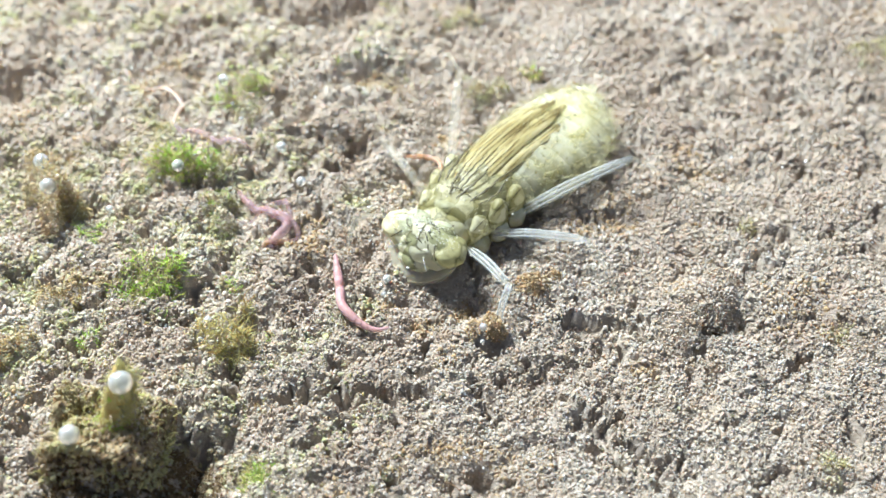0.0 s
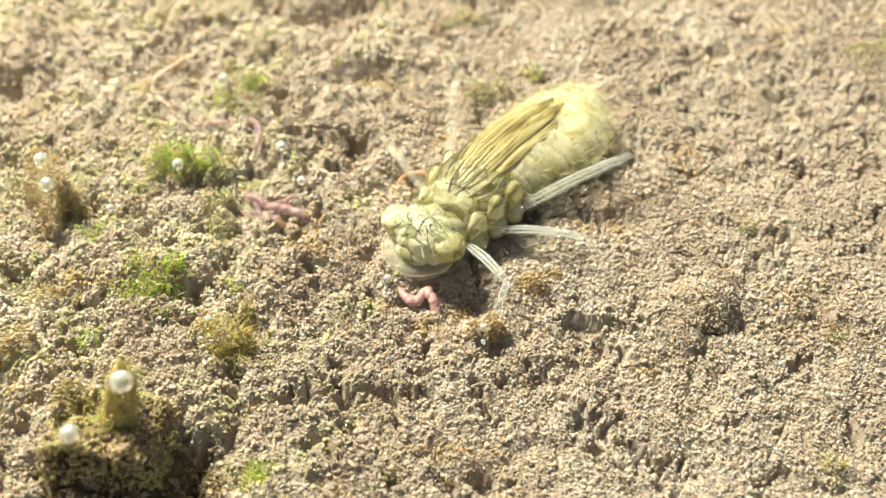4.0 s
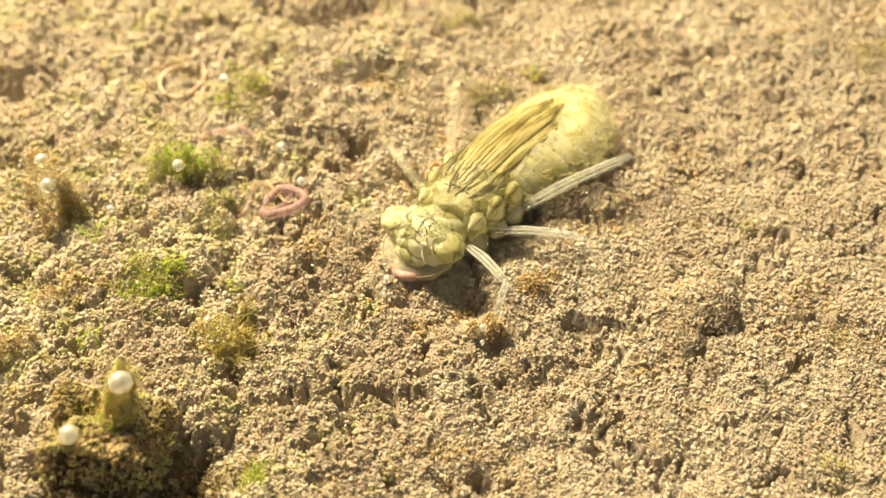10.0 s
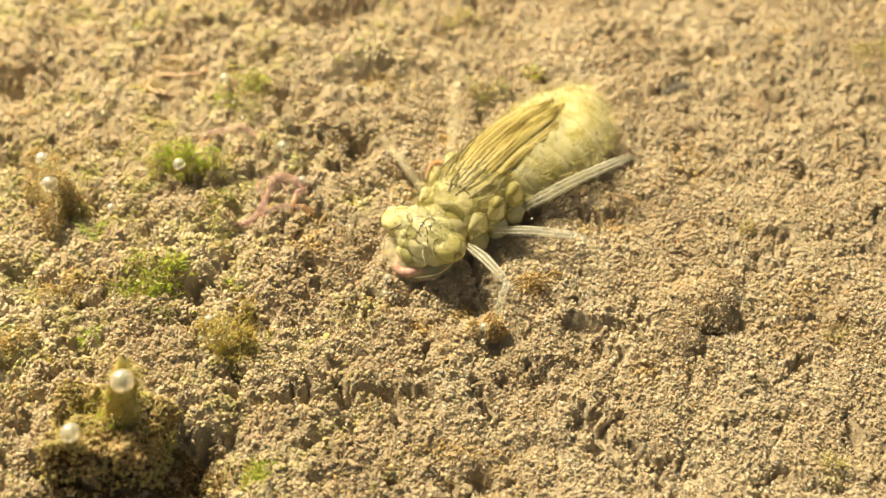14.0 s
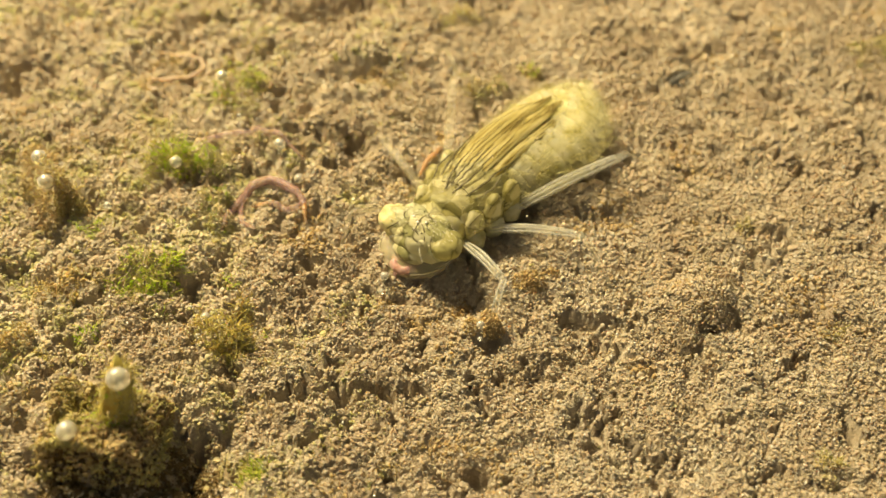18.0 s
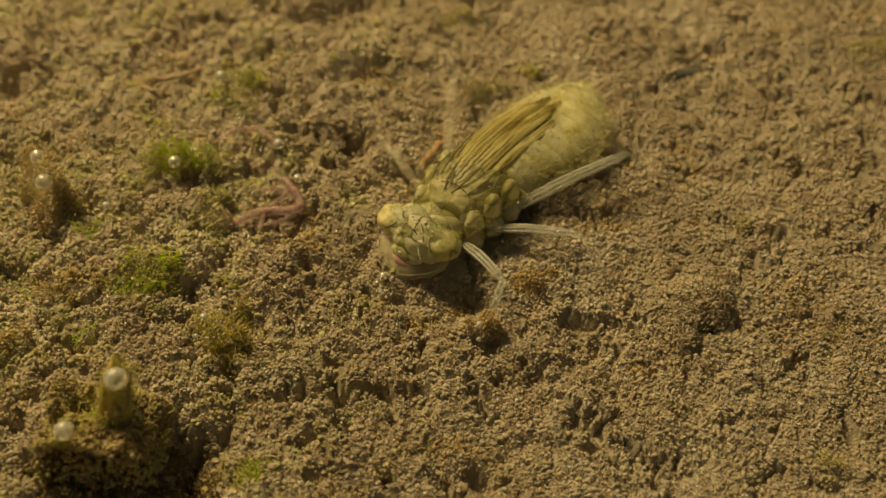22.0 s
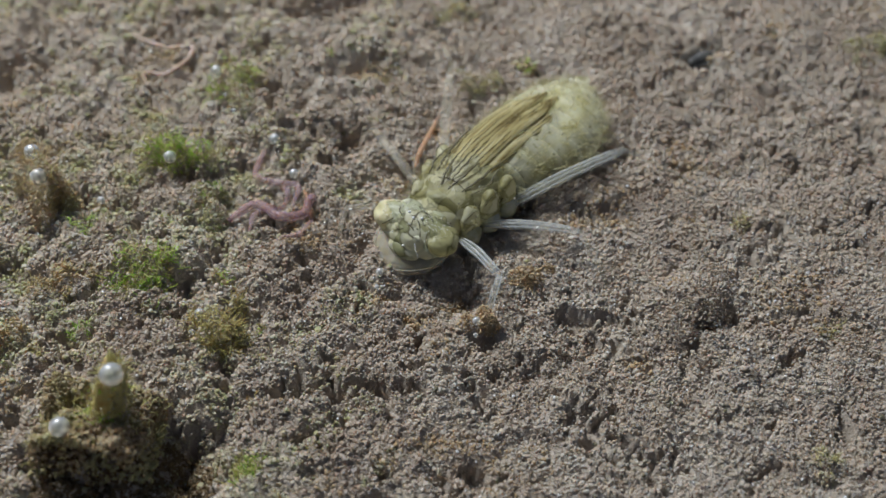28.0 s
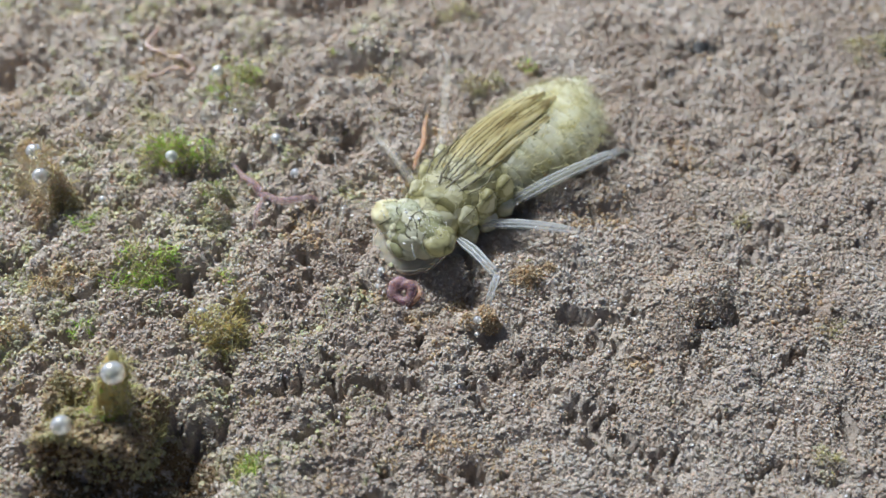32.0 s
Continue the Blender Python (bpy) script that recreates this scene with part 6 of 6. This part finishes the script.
    wriggle(worm_d, 1.5, (-3.8, -5.9, 1.3), (-2.4, -6.1, 1.3), (-2.1, -8.1, 1.3), (-0.8, -10.2, 1.3))
    wriggle(worm_d, 2, (-3.7, -5.6, 1.3), (-2.2, -5.9, 1.3), (-1.1, -7.9, 1.3), (0.5, -8.2, 1.3))
    wriggle(worm_d, 3, (-3.6, -5.6, 1.3), (-2.5, -7.3, 1.3), (-1.3, -7.0, 1.3), (-0.0, -7.9, 1.3))
    wriggle(worm_e, 0, (-30.5, 22.9), (-28.7, 20.8), (-25.9, 20.1), (-24.1, 17.7), (-24.3, 14.7))
    wriggle(worm_e, 1.5, (-30.4, 23.8), (-28.3, 21.9), (-25.9, 21.0), (-24.5, 21.9), (-23.5, 25.7))
    wriggle(worm_e, 3, (-24.1, 25.4), (-27.1, 23.4), (-27.3, 20.7), (-25.1, 18.9), (-23.3, 18.5))
    wriggle(worm_e, 6, (-24.9, 24.8), (-25.9, 21.6), (-27.2, 18.4), (-25.3, 17.6))
    wriggle(worm_e, 7, (-24.1, 28.9), (-26.2, 24.4), (-24.4, 25.0), (-23.5, 22.5), (-24.2, 19.4))
    wriggle(worm_e, 9, (-23.8, 25.9), (-26.5, 24.0), (-26.6, 21.6), (-24.1, 21.2), (-22.9, 23.5), (-24.5, 24.9))
    wriggle(worm_e, 11, (-24.6, 23.6), (-26.6, 22.8), (-26.7, 20.3), (-24.7, 18.5), (-24.1, 20.8), (-22.7, 23.5))
    wriggle(worm_e, 13, (-26.9, 25.0), (-23.6, 24.0), (-24.7, 22.4), (-28.3, 22.0), (-27.1, 19.7), (-23.8, 20.8))
    wriggle(worm_e, 17, (-27.4, 24.9), (-23.1, 24.3), (-24.3, 21.7), (-27.7, 21.1), (-25.9, 18.9), (-23.2, 19.9))
    wriggle(worm_e, 19, (-27.8, 25.8), (-23.3, 24.1), (-24.8, 21.8), (-27.8, 21.1), (-26.1, 19.1), (-23.5, 20.6))
    wriggle(worm_e, 23, (-28.0, 25.9), (-23.6, 24.0), (-24.9, 21.9), (-28.2, 21.2), (-26.5, 19.2), (-23.8, 20.6))
    wriggle(worm_e, 25, (-28.2, 26.1), (-23.7, 24.0), (-25.0, 21.9), (-28.3, 21.3), (-26.6, 19.3), (-23.8, 20.5))
    wriggle(worm_e, 27.5, (-29.9, 27.1), (-26.5, 25.7), (-23.6, 25.1), (-25.7, 21.5), (-27.7, 21.4), (-26.7, 18.9))
    wriggle(worm_e, 30, (-29.2, 27.6), (-26.8, 25.2), (-23.3, 23.9), (-24.9, 21.1), (-27.4, 21.1), (-26.2, 18.7))
    wriggle(worm_e, 32, (-27.8, 28.8), (-28.2, 25.3), (-23.6, 23.3), (-26.1, 21.6), (-27.8, 20.7), (-26.3, 18.6))
    wriggle(worm_f, 0, (-3.0, 8.6), (-1.5, 9.1), (-0.3, 8.3), (-0.3, 6.2))
    wriggle(worm_f, 1, (-3.2, 8.8), (-1.7, 9.2), (-0.6, 8.5), (-0.6, 6.3))
    wriggle(worm_f, 1.5, (-4.8, 5.9), (-4.1, 7.0), (-2.7, 7.0), (-1.5, 5.9))
    wriggle(worm_f, 3, (-4.7, 5.3), (-4.1, 6.5), (-2.7, 6.9), (-1.5, 6.2))
    wriggle(worm_f, 6, (-1.6, 6.8), (-1.1, 7.7), (-0.5, 8.2), (0.2, 7.7))
    wriggle(worm_f, 13, (-1.5, 6.8), (-1.1, 7.8), (-0.4, 8.3), (0.3, 7.8))
    wriggle(worm_f, 19, (-1.8, 6.9), (-1.1, 8.3), (-0.7, 9.5), (-0.3, 10.6))
    wriggle(worm_f, 23, (-1.5, 7.8), (-1.1, 8.8), (-0.6, 10.0), (-0.1, 10.8))
    wriggle(worm_f, 25, (-1.8, 7.8), (-1.2, 9.8), (-0.8, 11.5), (-0.2, 13.3))
    wriggle(worm_f, 28, (-1.8, 7.3), (-1.2, 9.7), (-0.6, 12.0), (0.1, 14.2))
    wriggle(worm_f, 30, (-1.8, 7.1), (-1.1, 9.9), (-0.9, 12.2), (-0.7, 14.6))
    wriggle(worm_f, 32, (-2.0, 7.2), (-1.3, 10.0), (-1.2, 12.3), (-0.9, 14.9))
    wriggle(worm_d, 6, (-3.8, -3.9, 1.4), (-2.9, -4.6, 1.5), (-1.9, -4.5, 1.3), (-1.8, -3.5, 1.5), (-2.9, -2.8, 1.5), (-3.7, -3.1, 1.3), (-3.6, -4.1, 1.5), (-2.6, -4.6, 1.5), (-1.8, -4.1, 1.3), (-2.1, -3.1, 1.5), (-3.2, -2.8, 1.4))
    wriggle(worm_d, 8, (-3.6, -4.1, 1.6), (-2.6, -4.6, 1.7), (-1.8, -4.1, 1.5), (-2.1, -3.2, 1.6), (-3.1, -2.9, 1.7), (-3.8, -3.5, 1.5), (-3.2, -4.3, 1.7), (-2.2, -4.6, 1.6), (-1.8, -3.9, 1.5), (-2.4, -3.1, 1.7), (-3.4, -3.0, 1.6))
    wriggle(worm_d, 10, (-3.2, -4.2, 1.8), (-2.4, -4.5, 1.8), (-1.8, -3.9, 1.6), (-2.4, -3.1, 1.8), (-3.2, -3.0, 1.8), (-3.7, -3.6, 1.6), (-3.1, -4.5, 1.8), (-2.1, -4.5, 1.8), (-1.9, -3.6, 1.6), (-2.7, -3.0, 1.8), (-3.5, -3.1, 1.7))
    wriggle(worm_d, 13, (-2.9, -4.5, 1.9), (-2.1, -4.3, 2.0), (-2.1, -3.6, 1.8), (-2.8, -3.0, 1.9), (-3.6, -3.2, 2.0), (-3.5, -4.0, 1.8), (-2.7, -4.5, 2.0), (-1.9, -4.1, 1.9), (-2.1, -3.4, 1.8), (-3.1, -3.0, 2.0), (-3.6, -3.5, 1.9))
    wriggle(worm_d, 17, (-2.5, -4.5, 1.9), (-1.9, -4.0, 2.0), (-2.4, -3.1, 1.8), (-3.2, -3.1, 1.9), (-3.6, -3.6, 2.0), (-3.1, -4.3, 1.8), (-2.2, -4.3, 2.0), (-1.9, -3.6, 1.9), (-2.7, -3.1, 1.8), (-3.4, -3.1, 2.0), (-3.5, -3.9, 1.9))
    wriggle(worm_d, 21, (-2.1, -4.2, 2.0), (-2.1, -3.5, 2.1), (-2.9, -3.1, 1.9), (-3.5, -3.4, 2.0), (-3.4, -4.0, 2.1), (-2.6, -4.5, 1.9), (-2.1, -4.0, 2.1), (-2.2, -3.2, 2.0), (-3.1, -3.1, 1.9), (-3.6, -3.6, 2.1), (-3.2, -4.2, 2.0))
    wriggle(worm_d, 25, (-0.3, -1.7, 3.4), (-0.8, -1.1, 3.5), (-1.4, -1.0, 3.3), (-1.7, -1.6, 3.4), (-1.2, -2.1, 3.5), (-0.5, -2.1, 3.3), (-0.4, -1.5, 3.5), (-1.0, -1.0, 3.4), (-1.6, -1.1, 3.3), (-1.6, -1.8, 3.5), (-1.0, -2.2, 3.4))
    wriggle(worm_d, 28.7, (-0.5, -1.4, 3.4), (-1.1, -1.0, 3.5), (-1.6, -1.3, 3.3), (-1.4, -1.9, 3.5), (-0.8, -2.2, 3.5), (-0.4, -1.8, 3.3), (-0.6, -1.2, 3.5), (-1.3, -1.0, 3.5), (-1.6, -1.5, 3.3), (-1.3, -2.0, 3.5), (-0.6, -2.1, 3.4))
    wriggle(worm_d, 32, (-0.8, -1.2, 3.5), (-1.4, -1.1, 3.6), (-1.6, -1.6, 3.4), (-1.2, -2.0, 3.5), (-0.6, -2.0, 3.6), (-0.5, -1.5, 3.4), (-0.9, -1.1, 3.6), (-1.5, -1.2, 3.5), (-1.5, -1.7, 3.4), (-1.0, -2.1, 3.6), (-0.5, -1.9, 3.5))
    wriggle(worm_g, 0, (-17.3, 1.6), (-15.7, 2.0), (-14.3, 2.6), (-12.9, 3.2), (-12.2, 2.0))
    wriggle(worm_g, 0.5, (-17.0, 2.4), (-15.5, 2.8), (-14.9, 3.6), (-16.0, 3.8), (-13.5, 4.5))
    wriggle(worm_g, 1, (-16.3, 2.8), (-14.9, 3.3), (-14.7, 4.3), (-16.0, 4.5), (-16.7, 3.6), (-15.3, 5.3))
    wriggle(worm_g, 1.4, (-15.6, 2.6), (-13.9, 2.9), (-13.7, 4.1), (-15.0, 4.6), (-16.4, 3.7), (-13.0, 4.7))
    wriggle(worm_g, 2, (-16.5, 3.2), (-14.9, 2.7), (-14.3, 3.7), (-15.5, 4.5), (-12.6, 4.8))
    wriggle(worm_g, 3, (-17.3, 3.6), (-15.1, 3.0), (-12.6, 2.8), (-11.7, 2.9))
    wriggle(worm_g, 6, (-12.7, -0.4), (-12.4, 1.9), (-12.4, 3.9), (-13.4, 5.2))
    wriggle(worm_g, 7, (-12.4, 1.3), (-12.5, 3.5), (-13.3, 4.9), (-14.9, 4.7), (-14.4, 3.5))
    wriggle(worm_g, 8, (-12.7, 1.3), (-14.0, 2.3), (-14.1, 3.5), (-13.1, 3.7), (-12.5, 2.4))
    wriggle(worm_g, 9, (-13.9, 1.8), (-12.4, 2.0), (-12.2, 3.2), (-13.5, 3.9), (-15.0, 3.6), (-16.3, 3.0))
    wriggle(worm_g, 10, (-14.2, 2.6), (-14.4, 4.0), (-12.8, 4.8), (-12.3, 3.6), (-13.3, 2.3), (-14.2, 2.3))
    wriggle(worm_g, 11, (-12.9, 1.2), (-12.2, 2.7), (-12.8, 4.3), (-11.7, 4.7), (-11.7, 3.4))
    wriggle(worm_g, 12, (-11.8, 2.1), (-13.7, 3.7), (-16.1, 4.6), (-15.3, 6.2), (-13.2, 5.7))
    wriggle(worm_g, 13, (-13.0, 0.6), (-14.0, 3.1), (-15.3, 4.8), (-13.7, 6.3), (-12.3, 5.1))
    wriggle(worm_g, 14, (-14.7, 0.8), (-14.3, 2.6), (-15.3, 5.1), (-14.0, 5.9), (-12.7, 4.1))
    wriggle(worm_g, 17, (-15.9, 1.4), (-14.0, 3.0), (-12.7, 4.6), (-11.8, 4.1), (-12.6, 2.8))
    wriggle(worm_g, 18, (-14.8, 0.2), (-16.1, 1.9), (-15.9, 4.2), (-13.5, 4.9), (-11.7, 4.1))
    wriggle(worm_g, 19, (-13.4, 0.2), (-14.2, 1.8), (-13.1, 3.2), (-12.5, 4.6), (-14.7, 4.4))
    wriggle(worm_g, 20, (-12.9, -0.2), (-13.4, 1.5), (-13.1, 3.6), (-13.0, 4.8), (-14.9, 5.0))
    wriggle(worm_g, 21, (-15.0, -0.8), (-14.0, 0.6), (-12.8, 2.4), (-12.5, 3.3))
    wriggle(worm_g, 22, (-14.2, -0.3), (-13.7, 1.9), (-12.4, 3.4), (-12.9, 4.1), (-15.0, 4.3))
    wriggle(worm_g, 23, (-12.6, -0.1), (-12.8, 2.2), (-13.6, 4.0), (-16.1, 3.6))
    wriggle(worm_g, 24, (-13.4, -0.2), (-12.2, 1.6), (-12.3, 3.1), (-14.4, 4.2), (-14.7, 5.4))
    wriggle(worm_g, 25, (-14.7, 0.5), (-12.6, 1.5), (-12.0, 3.1), (-13.9, 5.0), (-16.5, 5.7))
    wriggle(worm_g, 27.5, (-14.2, -1.0), (-15.0, 0.8), (-13.0, 1.7), (-12.3, 3.0), (-13.3, 3.9))
    wriggle(worm_g, 28, (-14.5, -0.9), (-14.3, 1.1), (-12.3, 1.7), (-11.9, 3.0), (-12.5, 3.8))
    wriggle(worm_g, 28.5, (-15.5, -1.3), (-13.9, 0.1), (-12.8, 1.5), (-11.4, 2.6), (-10.8, 1.1))
    wriggle(worm_g, 28.8, (-15.7, 5.9), (-14.2, 4.8), (-13.0, 3.1), (-13.3, 1.1))
    wriggle(worm_g, 30, (-15.7, 5.9), (-14.2, 4.8), (-13.0, 3.1), (-13.3, 1.1))
    wriggle(worm_g, 32, (-16.4, 5.2), (-14.9, 4.5), (-14.0, 2.8), (-14.3, 1.4))
    for w in (worm_a, worm_b, worm_c, worm_d, worm_e, worm_f, worm_g):
        key_worm(w)

    def crawl(ob, rows):
        walk(ob, [(t, pose(x * MM, y * MM, (gz(x, y) + dz) * MM, 0, 0, turn)) for t, x, y, dz, turn in rows])
    crawl(louse, [(0, 21.7, 20.2, -1.6, 20), (5.5, 21.8, 20.4, -1.2, 20), (9, 22.1, 20.7, -0.4, 25), (13, 22.0, 21.2, 0.1, 30), (17, 23.0, 23.0, 0.2, 40), (21, 24.0, 24.1, 0.25, 30),
                  (25, 25.0, 24.9, 0.25, 20), (28, 26.0, 25.8, 0.25, 40), (30, 27.0, 28.2, 0.25, 70), (32, 26.4, 28.0, 0.25, 75)])
    crawl(bluish_stand_in, [(0, 42, 3.0, 0.1, 170), (12, 40, 3.2, 0.1, 170), (17, 37.0, 3.8, 0.15, 165), (25, 36.7, 4.4, 0.15, 160), (32, 36.7, 4.5, 0.15, 155)])
    for ob, p, d in drifters:
        walk(ob, [(t, pose(*((p + d[k]) * MM))) for k, t in enumerate((0, 8, 16, 24, 32))])
    for ob, x, y, up, d in flakes:
        z = gz(x, y) + 0.12
        x2, y2 = x + d[0] * 0.6, y + d[1] * 0.6
        walk(ob, [(0, pose(x * MM, y * MM, z * MM)), (1.15, pose(x * MM, y * MM, z * MM)), (1.4, pose((x + d[0] * 0.3) * MM, (y + d[1] * 0.3) * MM, (z + up * 0.7) * MM, 40, 0, 30)),
                  (2.6, pose(x2 * MM, y2 * MM, (gz(x2, y2) + 0.12) * MM, 60, 0, 60)), (28.75, pose(x2 * MM, y2 * MM, (gz(x2, y2) + 0.12) * MM, 60, 0, 60)),
                  (29.0, pose((x + d[0]) * MM, (y + d[1]) * MM, (z + up) * MM, 90, 20, 100)), (30.0, pose((x + 1.3 * d[0]) * MM, (y + 1.3 * d[1]) * MM, (z + 0.4 * up) * MM, 110, 20, 140)),
                  (32, pose((x + 1.4 * d[0]) * MM, (y + 1.4 * d[1]) * MM, (gz(x + 1.4 * d[0], y + 1.4 * d[1]) + 0.12) * MM, 120, 20, 150))])


motions()
